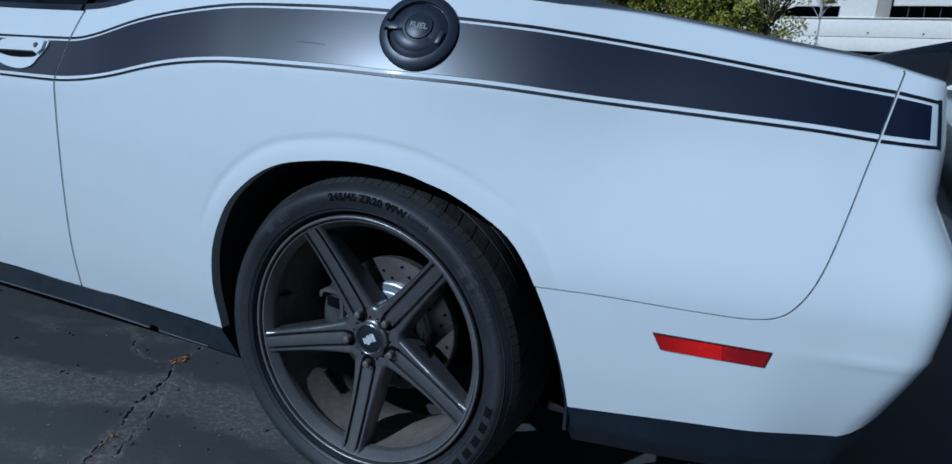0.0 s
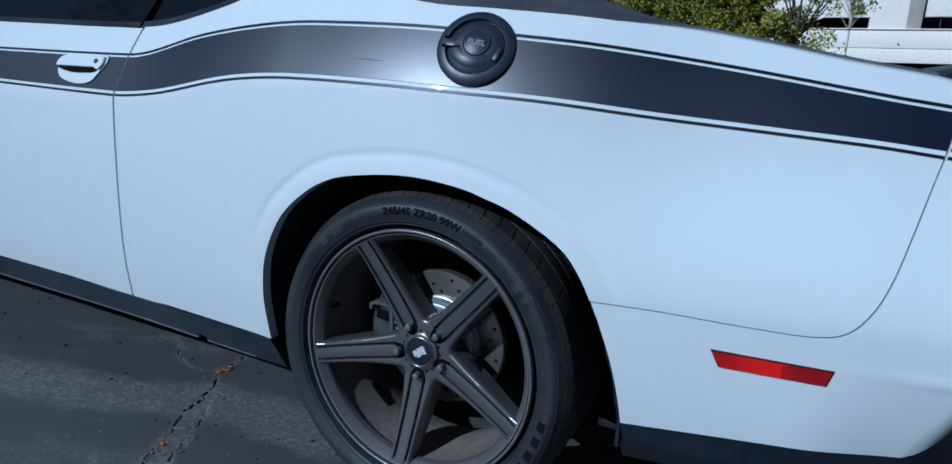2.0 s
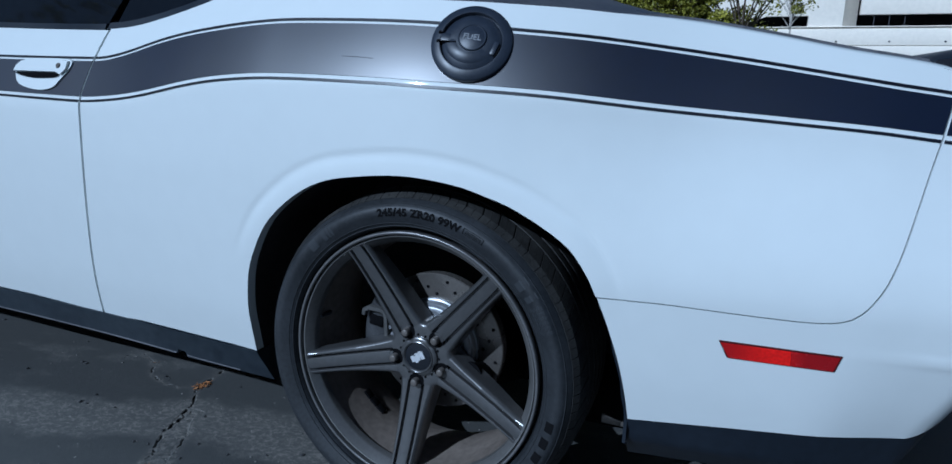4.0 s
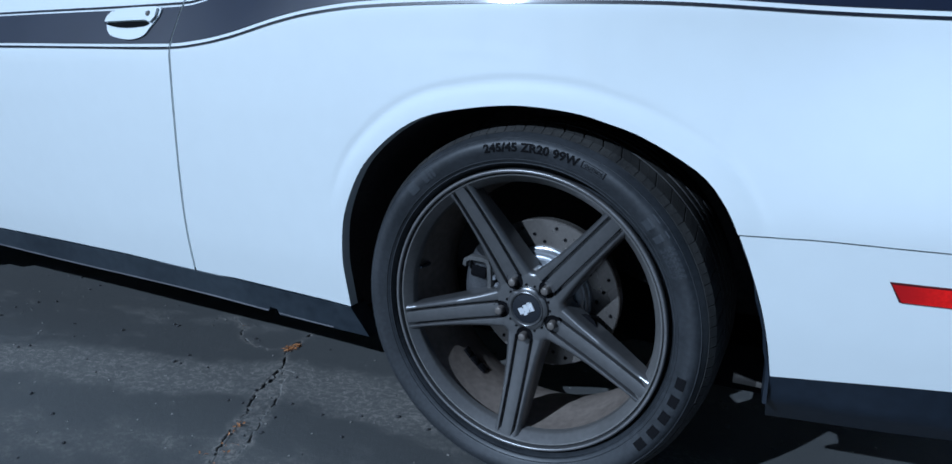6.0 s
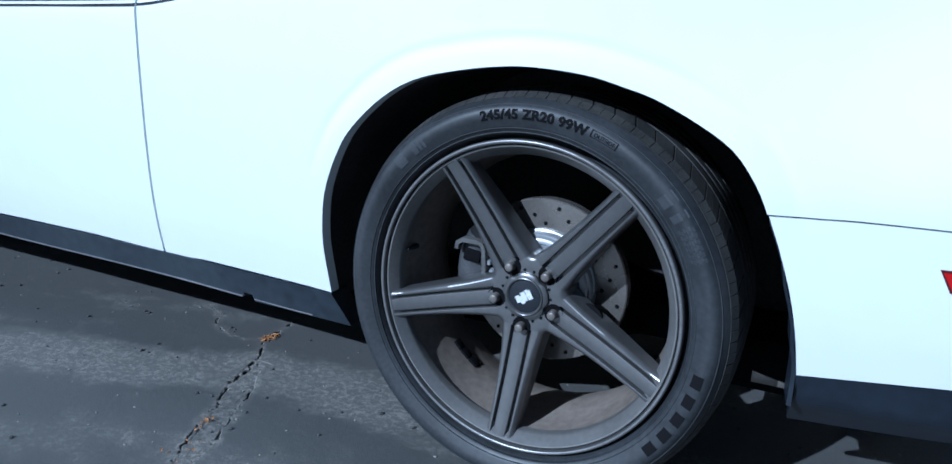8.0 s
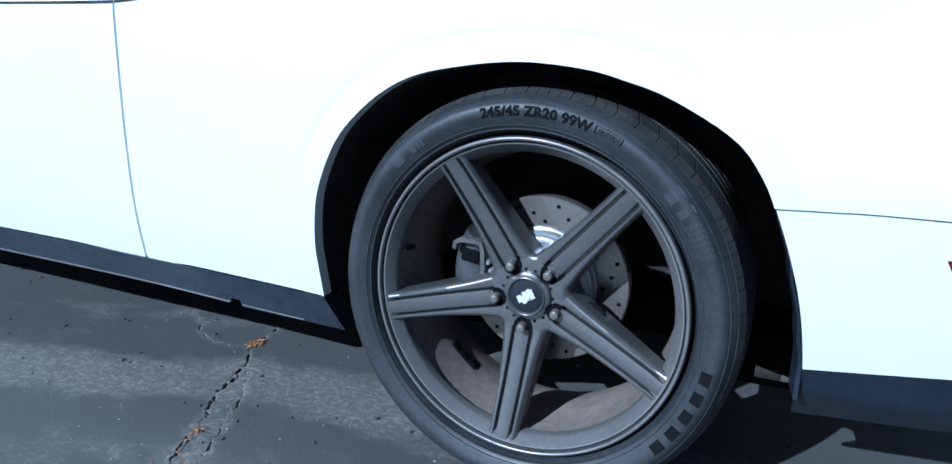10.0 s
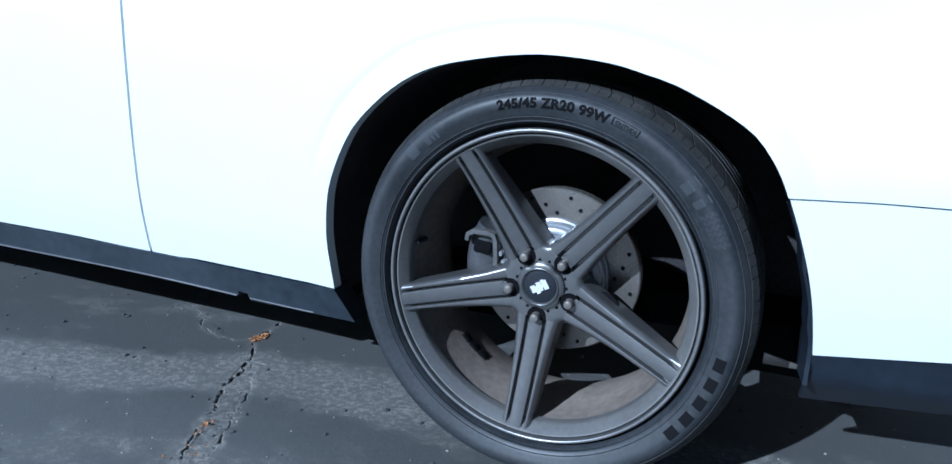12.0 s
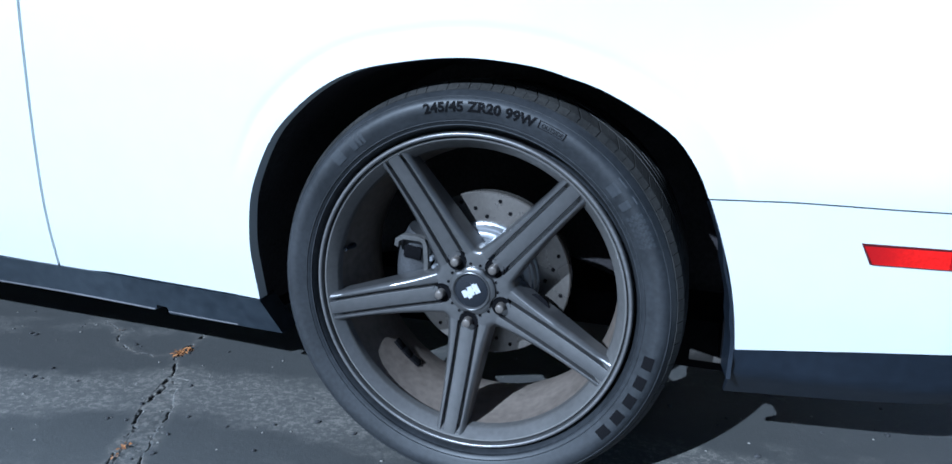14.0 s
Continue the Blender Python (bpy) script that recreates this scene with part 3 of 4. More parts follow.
    part("bonnet", grid_mesh(rows), M_WHITE, car, "white painted bonnet")
    # front wings and the far side
    wing_top = [(s, 1.02 - .17 * ((-2.08 - s) / 1.8) ** 1.5) for s in (-2.085, -2.4, -2.7, -3.0, -3.3, -3.6, -3.88)]
    arch = [(s - 2.946, z) for s, z in ARCH]
    wing = [(-3.88, .30), (-3.4, .30)] + arch + [(-2.5, .30), (-2.085, .308)] + wing_top
    panel("front_wing", wing, M_WHITE, car, res=0.05, label="white painted front wing")
    panel("front_wing", wing, M_WHITE, car, res=0.05, far=True, label="white painted front wing")
    side = [(s, spline(ROCKER, s)) for s in (-2.08, -1.5, -.95, -.6)] + ARCH + [(s, spline(BUMPER_LOW, s)) for s in (.5, .7, .885, .96, 1.1, 1.95)] + [(s, spline(TAIL, s)) for s in (1.95, 1.2, .93, .82, .7, .53, .40, .30)] + [(.126, 1.04), (-.02, 1.052), (-.17, 1.095), (-.32, 1.21), (-.45, 1.33), (-.62, 1.40), (-.66, 1.365), (-.52, 1.31), (-.44, 1.24), (-.405, 1.16), (-.43, 1.095), (-.51, 1.056), (-.69, 1.012)] + [(s, spline(BELT, s)) for s in (-.80, -1.2, -1.6, -2.08)]
    panel("body_side", side, M_WHITE, car, res=0.05, far=True, label="white painted body side")
    panel("door_window", [(-2.0, 1.04), (-1.4, 1.025), (-.81, 1.01), (-.69, 1.02), (-.51, 1.065), (-.42, 1.16), (-.45, 1.235), (-.53, 1.30), (-.70, 1.365), (-1.45, 1.37)], M_GLASS, car, res=0.06, thick=0.006, lift=-0.01, far=True, label="dark tinted side glass")
    # nose
    rows = []
    for z in (.22, .35, .5, .65, .78, .853):
        e = skin(-3.88, z)
        rows.append([(e.x - .12 * math.sin(math.pi * j / 12), e.y + (2 * MID - 2 * e.y) * j / 12, z) for j in range(13)])
    part("front_bumper", grid_mesh(rows), M_WHITE, car, "white painted front bumper")
    # floor pan with added light-blocking boxes, and inner walls, dark
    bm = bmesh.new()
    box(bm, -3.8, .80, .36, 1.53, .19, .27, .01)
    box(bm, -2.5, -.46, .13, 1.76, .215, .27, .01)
    # these last four boxes are added to keep light off the ground underneath
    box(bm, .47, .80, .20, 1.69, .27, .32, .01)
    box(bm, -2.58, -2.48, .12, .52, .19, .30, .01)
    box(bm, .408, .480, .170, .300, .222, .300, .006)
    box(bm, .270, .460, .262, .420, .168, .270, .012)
    part("floor_pan_and_blockers", bm, M_DARK, car, "dark underbody with added light-blocking boxes")
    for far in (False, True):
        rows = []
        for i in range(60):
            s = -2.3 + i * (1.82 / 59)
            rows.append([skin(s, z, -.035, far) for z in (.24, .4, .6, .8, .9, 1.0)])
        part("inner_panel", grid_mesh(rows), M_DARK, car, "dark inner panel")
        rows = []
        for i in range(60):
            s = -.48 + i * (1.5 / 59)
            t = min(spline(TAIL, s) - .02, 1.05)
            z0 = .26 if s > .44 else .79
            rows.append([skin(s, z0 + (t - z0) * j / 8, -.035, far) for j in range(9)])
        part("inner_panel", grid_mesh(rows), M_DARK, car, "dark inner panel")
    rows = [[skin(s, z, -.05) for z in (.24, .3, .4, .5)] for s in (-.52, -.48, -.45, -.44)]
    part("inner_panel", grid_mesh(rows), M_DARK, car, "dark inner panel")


shell()


def wheel_wells():
    for cx in (0.0, -2.946):
        for far in (False, True):
            rows = []
            for j in range(8):
                y = .025 + .40 * j / 7
                k = 1.0 + (.012 + .02 * math.sin(j * 1.4)) * (j > 1)
                rows.append([(cx + s * k, (2 * MID - y) if far else y, .35 + (z - .35) * k) for s, z in ([(-.432, .262)] + ARCH[::2] + [(.421, .27), (.4185, .263 - .004 * j), (.416, .256 - .008 * j)])])
                rows[-1] = [(x, yy if j else ((2 * MID - (skin(x - cx, min(max(z, .3), .74), -.0255).y)) if far else skin(x - cx, min(max(z, .3), .74), -.0255).y), z) for x, yy, z in rows[-1]]
            yb = .43
            rows.append([(cx + s * .02, (2 * MID - yb) if far else yb, .35) for s, z in ([(-.432, .262)] + ARCH[::2] + [(.421, .27), (.414, .24), (.404, .205)])])
            part("wheel_well", grid_mesh(rows), M_LINER, car, "black plastic wheel well liner")


wheel_wells()


# ---- wheel ----
HUB = (.0, 0.0, .359)
CAMBER = -1.5
PHASE = 47.8
SIDEWALL = [(.262, .028), (.2680, .026), (.2712, .0200), (.2745, .0085), (.280, .0005), (.292, -.006), (.304, -.0100), (.314, -.0085), (.322, -.001), (.328, .008)]


def tyre_y(r):
    return spline(SIDEWALL, r)


def wheel(parent):
    # rim barrel with its lip: the wheel's own mesh
    bm = lathe([(.2540, .0200), (.2568, .0165), (.2588, .0160), (.2592, .0072), (.2600, .0054), (.2635, .0045), (.2665, .0075), (.2665, .016), (.262, .022)], 144)
    hub = part("wheel", bm, M_RIM, parent, "dark gunmetal five-spoke alloy wheel", 50, pose(*HUB, CAMBER))
    bm = lathe([(.2525, .0185), (.2475, .032), (.2455, .038), (.2445, .044), (.2430, .060), (.2405, .085), (.236, .11), (.232, .14), (.236, .18), (.246, .215), (.262, .225)], 144)
    part("barrel", bm, M_BARREL, hub, "dusty grey inner barrel of the rim")
    bm = lathe([(.2572, .0180), (.2570, .0122), (.2562, .0112), (.2540, .0118), (.2420, .0270), (.2408, .0300), (.2402, .0340), (.2400, .0440), (.2432, .0450)], 144)
    part("rim_step", bm, M_STEP, hub, "satin gunmetal rim edge")
    part("lip_edge", lathe([(.2604, .0054), (.2612, .0044), (.2632, .0040), (.2650, .0048), (.2656, .0068)], 144), M_LIP, hub, "bright machined rim edge", 60)
    # tyre carcass
    prof = [(.262 + .066 * i / 44, tyre_y(.262 + .066 * i / 44)) for i in range(45)] + [(.3325, .018), (.3350, .026), (.3375, .04), (.3395, .06), (.3400, .09), (.3400, .222), (.337, .233), (.328, .247), (.31, .254), (.285, .249), (.262, .226)]
    part("tyre", lathe(prof, 160), M_TYRE, hub, "black low-profile rubber tyre")
    # rings moulded into the sidewall
    for r, w, h in ((.2775, .0012, .0016), (.284, .0009, .0009), (.3205, .0010, .0012)):
        bm = lathe([(r - w, tyre_y(r - w) + .0005), (r - w * .5, tyre_y(r) - h), (r + w * .5, tyre_y(r) - h), (r + w, tyre_y(r + w) + .0005)], 160)
        part("sidewall_ring", bm, M_TYRE, hub)
    # tread: shoulder blocks and ribs
    bm = bmesh.new()
    n = 60
    for i in range(n):
        for k, (lo, hi) in enumerate(((.03, .470), (.485, .935))):
            for (y0, r0), (y1, r1) in (((.0105, .3300), (.026, .3385)), ((.026, .3385), (.070, .3440))):
                sk = .45 * 2 * math.pi / n * (1 if y0 > .02 else 0)
                u0, u1 = (lo, hi) if y0 > .02 else ((.004, .480), (.500, .968))[k]
                a0, a1 = 2 * math.pi * (i + u0) / n, 2 * math.pi * (i + u1) / n
                q = []
                for a in (a0, (a0 + a1) / 2, a1):
                    q.append([(math.cos(a) * (r0 - .008), math.sin(a) * (r0 - .008), y0 + .004), (math.cos(a) * r0, math.sin(a) * r0, y0), (math.cos(a + sk) * r1, math.sin(a + sk) * r1, y1), (math.cos(a + sk) * (r1 - .010), math.sin(a + sk) * (r1 - .010), y1)])
                vs = [[bm.verts.new((x, y, z)) for x, z, y in row] for row in q]
                for u in range(2):
                    for v in range(4):
                        bm.faces.new((vs[u][v], vs[u][(v + 1) % 4], vs[u + 1][(v + 1) % 4], vs[u + 1][v]))
                bm.faces.new(vs[0])
                bm.faces.new(list(reversed(vs[2])))
    for y0, y1 in ((.074, .108), (.116, .140), (.148, .178), (.186, .224)):
        lathe([(.338, y0), (.3445, y0 + .001), (.345, (y0 + y1) / 2), (.3445, y1 - .001), (.338, y1)], 120, bm=bm)
    bmesh.ops.recalc_face_normals(bm, faces=bm.faces[:])
    tagged(part("tread", bm, M_TREAD, hub, "grooved tyre tread blocks", 30), kind="stuff")
    # spokes
    for k in range(5):
        a = radians(PHASE + 72 * k)
        u, v = Vector((math.cos(a), 0, math.sin(a))), Vector((-math.sin(a), 0, math.cos(a)))
        rows = []
        steps = [i / 22 for i in range(22)] + [.972, .985, 1.0]
        for t in steps:
            r = .040 + .2155 * t
            bar = spline([(0, .0128), (.1, .0126), (.5, .0118), (.93, .0110), (1.0, .0102)], t)
            crest = bar + .0058
            flat = spline([(0, .0170), (.1, .0130), (.3, .0080), (.55, .0050), (.8, .0038), (1.0, .0034)], t)
            edge = crest + flat + spline([(0, .0075), (.5, .0062), (.9, .0052), (.96, .0075), (1.0, .0125)], t)
            face = spline([(0, .0515), (.15, .0480), (.5, .0370), (.85, .0215), (1.0, .0125)], t)
            deep = face + spline([(0, .05), (.5, .046), (1, .03)], t)
            # the grooves beside the raised bar close in a round end short of the rim
            shut = max(0.0, min(1.0, (t - .955) / .02))
            gd = .0135 * (1 - shut) + .0006 * shut if t > .05 else .004
            side, rim_in = crest + flat, edge - crest - flat
            # ridge with a flat top, a crisp edge and a rounded flank
            s0, c0 = math.sin(radians(28)), math.cos(radians(28))
            arc = [(-side - rim_in * (math.sin(radians(a)) - s0) / (1 - s0), face + .0112 * (c0 - math.cos(radians(a))) / c0) for a in (88, 76, 64, 52, 40, 28)]
            cs = [(-edge - .0015, deep)] + arc + [(-side + .0010, face - .0001), (-crest - .0014, face - .0003), (-crest - .0004, face), (-crest, face + .0008), (-crest + .0006, face + gd), (-bar - .0008, face + gd), (-bar - .0002, face + .0008), (-bar + .0004, face), (-bar + .0014, face - .0003)]
            cs = cs + [(0, face - .0002)] + [(-c, d) for c, d in reversed(cs)]
            rows.append([u * r + v * c + Vector((0, d, 0)) for c, d in cs])
        bm = grid_mesh(rows)
        bm.verts.ensure_lookup_table()
        bm.faces.new([v2 for v2 in bm.verts[:len(rows[0])]])
        bmesh.ops.recalc_face_normals(bm, faces=bm.faces[:])
        part("spoke", bm, M_RIM, hub, "", 30)
        # web between neighbouring spokes at the hub
        b = radians(PHASE + 72 * k + 36)
        w = Vector((math.cos(b), 0, math.sin(b)))
        n1 = Vector((-math.sin(b), 0, math.cos(b)))
        bm = bmesh.new()
        rows = []
        for r, wd, d in ((.040, .034, .0498), (.052, .026, .0492), (.0600, .014, .0490), (.0635, .012, .0494), (.0665, .012, .0508), (.0695, .012, .0538), (.0716, .012, .0590), (.0724, .012, .0640), (.0728, .012, .095)):
            rows.append([w * (r + .0050 * abs(q) ** 2 * (r > .055)) + n1 * (wd * q) + Vector((0, d + .0004 * abs(q), 0)) for q in (-1, -.75, -.5, -.25, 0, .25, .5, .75, 1)])
        grid_mesh(rows, bm=bm)
        bmesh.ops.recalc_face_normals(bm, faces=bm.faces[:])
        part("hub_web", bm, M_RIM, hub)
        # lug nut in its pocket
        c = u * .0560
        bm = lathe([(0, .0492), (.0150, .0490), (.0158, .0480), (.0164, .0480), (.0168, .0492), (.0170, .056)], 28)
        bmesh.ops.translate(bm, vec=c, verts=bm.verts)
        part("lug_pocket", bm, M_DARK, hub)
        bm = lathe([(0, .0345), (.0056, .0345), (.0070, .0354), (.0077, .0372), (.0080, .0410), (.0084, .050)], 18)
        bmesh.ops.translate(bm, vec=c, verts=bm.verts)
        part("lug_nut", bm, M_LUG, hub, "dark steel lug nut", 40)
    # hub back plate, cap ring and cap
    part("hub_plate", lathe([(0, .0535), (.036, .0535), (.062, .0540), (.068, .059), (.070, .10), (.0, .10)], 60), M_RIM, hub)
    bm = lathe([(.0285, .0440), (.0300, .0408), (.0318, .0398), (.0330, .0405), (.0336, .0425), (.0385, .0432), (.0408, .0450), (.0418, .0535)], 100)
    for q in bm.verts:
        a = math.atan2(q.co.z, q.co.x) - radians(PHASE)
        if math.hypot(q.co.x, q.co.z) > .036:
            k = 1 - .085 * max(0.0, math.cos(5 * a)) ** 2
            q.co.x, q.co.z = q.co.x * k, q.co.z * k
    part("cap_ring", bm, M_RIM, hub, "satin scalloped ring round the cap", 40)
    for k in range(5):
        bm = bmesh.new()
        b = radians(PHASE + 72 * k + 36)
        for d in (-11, 11):
            r = bmesh.ops.create_cone(bm, cap_ends=True, segments=12, radius1=.0022, radius2=.0022, depth=.002, matrix=Matrix.Translation((math.cos(b + radians(d)) * .0440, .0486, math.sin(b + radians(d)) * .0455)) @ Matrix.Rotation(radians(90), 4, "X"))
        part("pin_hole", bm, M_DARK, hub)
    part("center_cap", lathe([(0, .0420), (.020, .0422), (.0280, .0430), (.0300, .0450)], 60), M_CAP, hub, "gloss black centre cap")
    # emblem as plain silver blocks
    bm = bmesh.new()
    for dx, dz, w, h, an in ((-.0098, -.0052, .0085, .0125, 28), (.0000, .0006, .0088, .0165, 28), (.0096, .0056, .0088, .0165, 28), (-.0012, -.0088, .0070, .0060, 28), (.0040, .0105, .0060, .0060, 28), (0, 0, .0250, .0070, 28)):
        box(bm, -w / 2, w / 2, -.0007 - h * .02, .0007, -h / 2, h / 2, m=Matrix.Translation((dx, .0412, dz)) @ Matrix.Rotation(radians(-an), 4, "Y"))
    part("cap_emblem", bm, M_CHROME, hub, "silver blocky emblem", 0)
    # stick-on balance weights
    bm = bmesh.new()
    for d in (-5.5, 0, 5.5):
        box(bm, -.0105, .0105, -.009, .009, -.0025, .0025, .001, Matrix.Rotation(radians(-(228 + d)), 4, "Y") @ Matrix.Translation((.2315, .132, 0)) @ Matrix.Rotation(radians(90), 4, "Y"))
    part("balance_weight", bm, M_DARK, hub, "dark stick-on balance weights")
    # valve stem
    bm = lathe([(0, -.012), (.003, -.012), (.0035, .0), (.005, .012), (.005, .02)], 14)
    b = radians(PHASE + 120)
    bmesh.ops.transform(bm, matrix=Matrix.Translation((math.cos(b) * .236, .052, math.sin(b) * .236)), verts=bm.verts)
    part("valve_stem", bm, M_SILL, hub)
    return hub


rear_wheel = wheel(car)


def curved_text(text, size, radius, angle, host, name, material, thick=.0008, bold=.0, width=None):
    """Raised characters round the sidewall; angle: where they start, clockwise."""
    cu = bpy.data.curves.new("lettering", "FONT")
    cu.body, cu.size, cu.offset, cu.space_character = text, size, bold, 1.06
    tmp = new("lettering", cu)
    dg = bpy.context.evaluated_depsgraph_get()
    me = bpy.data.meshes.new_from_object(tmp.evaluated_get(dg))
    bpy.data.objects.remove(tmp)
    bm = bmesh.new()
    bm.from_mesh(me)
    k = width / max(v.co.x for v in bm.verts) if width else 1.0
    x1, y1 = max(v.co.x for v in bm.verts), max(v.co.y for v in bm.verts)
    for ax, top_value, n in ((0, x1, 90), (1, y1, 9)):
        for i in range(1, n):
            co, no = [0, 0, 0], [0, 0, 0]
            co[ax], no[ax] = top_value * i / n, 1
            bmesh.ops.bisect_plane(bm, geom=bm.verts[:] + bm.edges[:] + bm.faces[:], dist=1e-6, plane_co=co, plane_no=no)
    bmesh.ops.triangulate(bm, faces=bm.faces[:])
    top = bmesh.ops.extrude_face_region(bm, geom=bm.faces[:])
    raised = {v for v in top["geom"] if isinstance(v, bmesh.types.BMVert)}
    for v in bm.verts:
        x, y = v.co.x * k, v.co.y
        a, r = radians(angle) - x / radius, radius + y
        v.co = (r * math.cos(a), tyre_y(r) - (thick if v in raised else -.0005), r * math.sin(a))
    bmesh.ops.recalc_face_normals(bm, faces=bm.faces[:])
    return part(name, bm, material, host, "raised characters on the sidewall", 20)


def sidewall_bars(host, name, spans, r0, r1, thick=.0008, material=None):
    """Plain raised bars round the sidewall; spans in degrees."""
    bm = bmesh.new()
    for a0, a1 in spans:
        rows = []
        for i in range(4):
            a = radians(a0 + (a1 - a0) * i / 3)
            rows.append([(r * math.cos(a), tyre_y(r) - h, r * math.sin(a)) for r, h in ((r0, -.0005), (r0, thick), ((r0 + r1) / 2, thick), (r1, thick), (r1, -.0005))])
        grid_mesh(rows, bm=bm)
        bm.faces.ensure_lookup_table()
    bmesh.ops.recalc_face_normals(bm, faces=bm.faces[:])
    return part(name, bm, material or M_LETTER, host, "raised bars on the sidewall", 30)


front_wheel = copy_thing(rear_wheel, pose(HUB[0] - 2.946, 0, HUB[2], CAMBER))
for w in (0, -2.946):
    copy_thing(rear_wheel, pose(HUB[0] + w, 2 * MID, HUB[2], CAMBER, 0, 180))

curved_text("245/45 ZR20 99W", .0200, .2985, 101.9, rear_wheel, "size_lettering", M_LETTER, .0011, bold=.0008, width=.172)
curved_text("OUTSIDE", .0085, .3035, 67.0, rear_wheel, "small_lettering", M_LETTER, .0009, width=.034)
for r0, r1, a0, a1 in ((.3010, .3018, 60.0, 67.8), (.3115, .3123, 60.0, 67.8), (.3010, .3123, 59.8, 60.2), (.3010, .3123, 67.6, 68.0)):
    sidewall_bars(rear_wheel, "lettering_frame", [(a0, a1)], r0, r1, .0005)
# maker's mark: five plain blocks
for i in range(5):
    sidewall_bars(rear_wheel, "maker_block", [(-9.9 - 6.6 * i, -13.9 - 6.6 * i)], .2922, .3078, .0009)
# lines of print too small to read
sidewall_bars(rear_wheel, "fine_print", [(98 - 2.2 * i, 96.4 - 2.2 * i) for i in range(8)], .3175, .3198, .0004, M_TYRE)
sidewall_bars(rear_wheel, "fine_print", [(96, 93), (90, 84), (83, 75), (72, 68), (66, 58)], .2860, .2895, .0005, M_TYRE)
sidewall_bars(rear_wheel, "fine_print", [(136, 132), (128.5, 126.5), (125.8, 124.8), (124.2, 123.2)], .2925, .3135, .0009, M_MOULD)
sidewall_bars(rear_wheel, "fine_print", [(42.5, 39), (36.5, 34.2)], .291, .3165, .0010, M_MOULD)
knurl = bmesh.new()
for j in range(6):
    for i in range(6):
        rows = []
        for a in (32.2 - 1.7 * i - .5 * (j % 2), 31.0 - 1.7 * i - .5 * (j % 2)):
            a, r0, r1 = radians(a), .291 + .004 * j, .2942 + .004 * j
            rows.append([(r * math.cos(a), tyre_y(r) - h, r * math.sin(a)) for r, h in ((r0, -.0005), (r0, .0006), (r1, .0006), (r1, -.0005))])
        grid_mesh(rows, bm=knurl)
bmesh.ops.recalc_face_normals(knurl, faces=knurl.faces[:])
tagged(part("knurl_patch", knurl, M_MOULD, rear_wheel, "fine moulded pattern on the sidewall", 30), kind="stuff")


# ---- brake ----
def brake():
    bm = lathe([(.085, .130), (.149, .130), (.151, .132), (.151, .152), (.149, .154), (.085, .154)], 96)
    disc = part("brake_disc", bm, M_DISC, car, "drilled steel brake disc", 40, pose(*HUB))
    hole = None
    for i in range(36):
        a = radians(10 * i)
        r = (.107, .122, .137)[i % 3]
        m = Matrix.Translation((r * math.cos(a), .1295, r * math.sin(a)))
        # black discs on the face paint the shade inside the drilled holes
        if hole is None:
            bm = bmesh.new()
            bmesh.ops.create_cone(bm, cap_ends=True, segments=10, radius1=.0034, radius2=.0034, depth=.002, matrix=Matrix.Rotation(radians(90), 4, "X"))
            hole = part("drill_hole", bm, M_DARK, disc, "", 0, m)
        else:
            o = new("drill_hole", hole.data)
            o.matrix_basis, o.parent = m, disc
    bm = lathe([(.0, .104), (.066, .104), (.068, .1055), (.074, .1055), (.076, .1035), (.083, .1038), (.086, .106), (.088, .110), (.0915, .1105), (.0935, .114), (.0945, .121), (.0975, .1225), (.098, .1300), (.102, .1302)], 96)
    part("disc_hat", bm, M_HAT, disc, "bright plated disc hat")
    bm = lathe([(.0, .12), (.055, .12), (.06, .16), (.06, .30), (0, .30)], 24)
    part("axle_hub", bm, M_DARK, disc)
    # sliding caliper towards the front of the car
    cal = bmesh.new()
    rows = []
    for i in range(11):
        a = radians(148 + 56 * i / 10)
        rows.append([(r * math.cos(a), y, r * math.sin(a)) for r, y in ((.104, .118), (.109, .100), (.128, .091), (.150, .094), (.161, .104), (.164, .122), (.164, .18), (.106, .18))])
    grid_mesh(rows, close_v=True, bm=cal)
    cal.verts.ensure_lookup_table()
    cal.faces.new([v for v in cal.verts[:8]])
    cal.verts.ensure_lookup_table()
    cal.faces.new([v for v in cal.verts[-8:]])
    bmesh.ops.recalc_face_normals(cal, faces=cal.faces[:])
    body = part("brake_caliper", cal, M_CALIPER, car, "cast grey brake caliper", 40, pose(*HUB))
    # bent steel strap: runs inwards along the top, turns down over the body
    path = [(-.152, .082, .052), (-.149, .080, .064), (-.138, .079, .0705), (-.108, .078, .0700), (-.099, .078, .0665), (-.0955, .078, .058), (-.0950, .079, .030), (-.0965, .081, .000), (-.0985, .083, -.012)]
    rows = []
    for i, q in enumerate(path):
        d = (Vector(path[min(i + 1, 8)]) - Vector(path[max(i - 1, 0)])).normalized()
        n = Vector((d.z, 0, -d.x))
        rows.append([Vector(q) + n * a + Vector((0, b, 0)) for a, b in ((-.0045, 0), (-.0038, -.0015), (.0038, -.0015), (.0045, 0), (.0045, .012), (-.0045, .012))])
    bm = grid_mesh(rows, close_v=True)
    bm.verts.ensure_lookup_table()
    for end in (bm.verts[:6], bm.verts[-6:]):
        bm.faces.new(end)
    bmesh.ops.recalc_face_normals(bm, faces=bm.faces[:])
    part("caliper_bracket", bm, M_CLIP, body, "grey steel bracket", 40)
    # black block set into the face paints the shade of an opening
    bm = bmesh.new()
    box(bm, -.146, -.112, .0885, .0945, .010, .034, .004, Matrix.Rotation(radians(8), 4, "Y"))
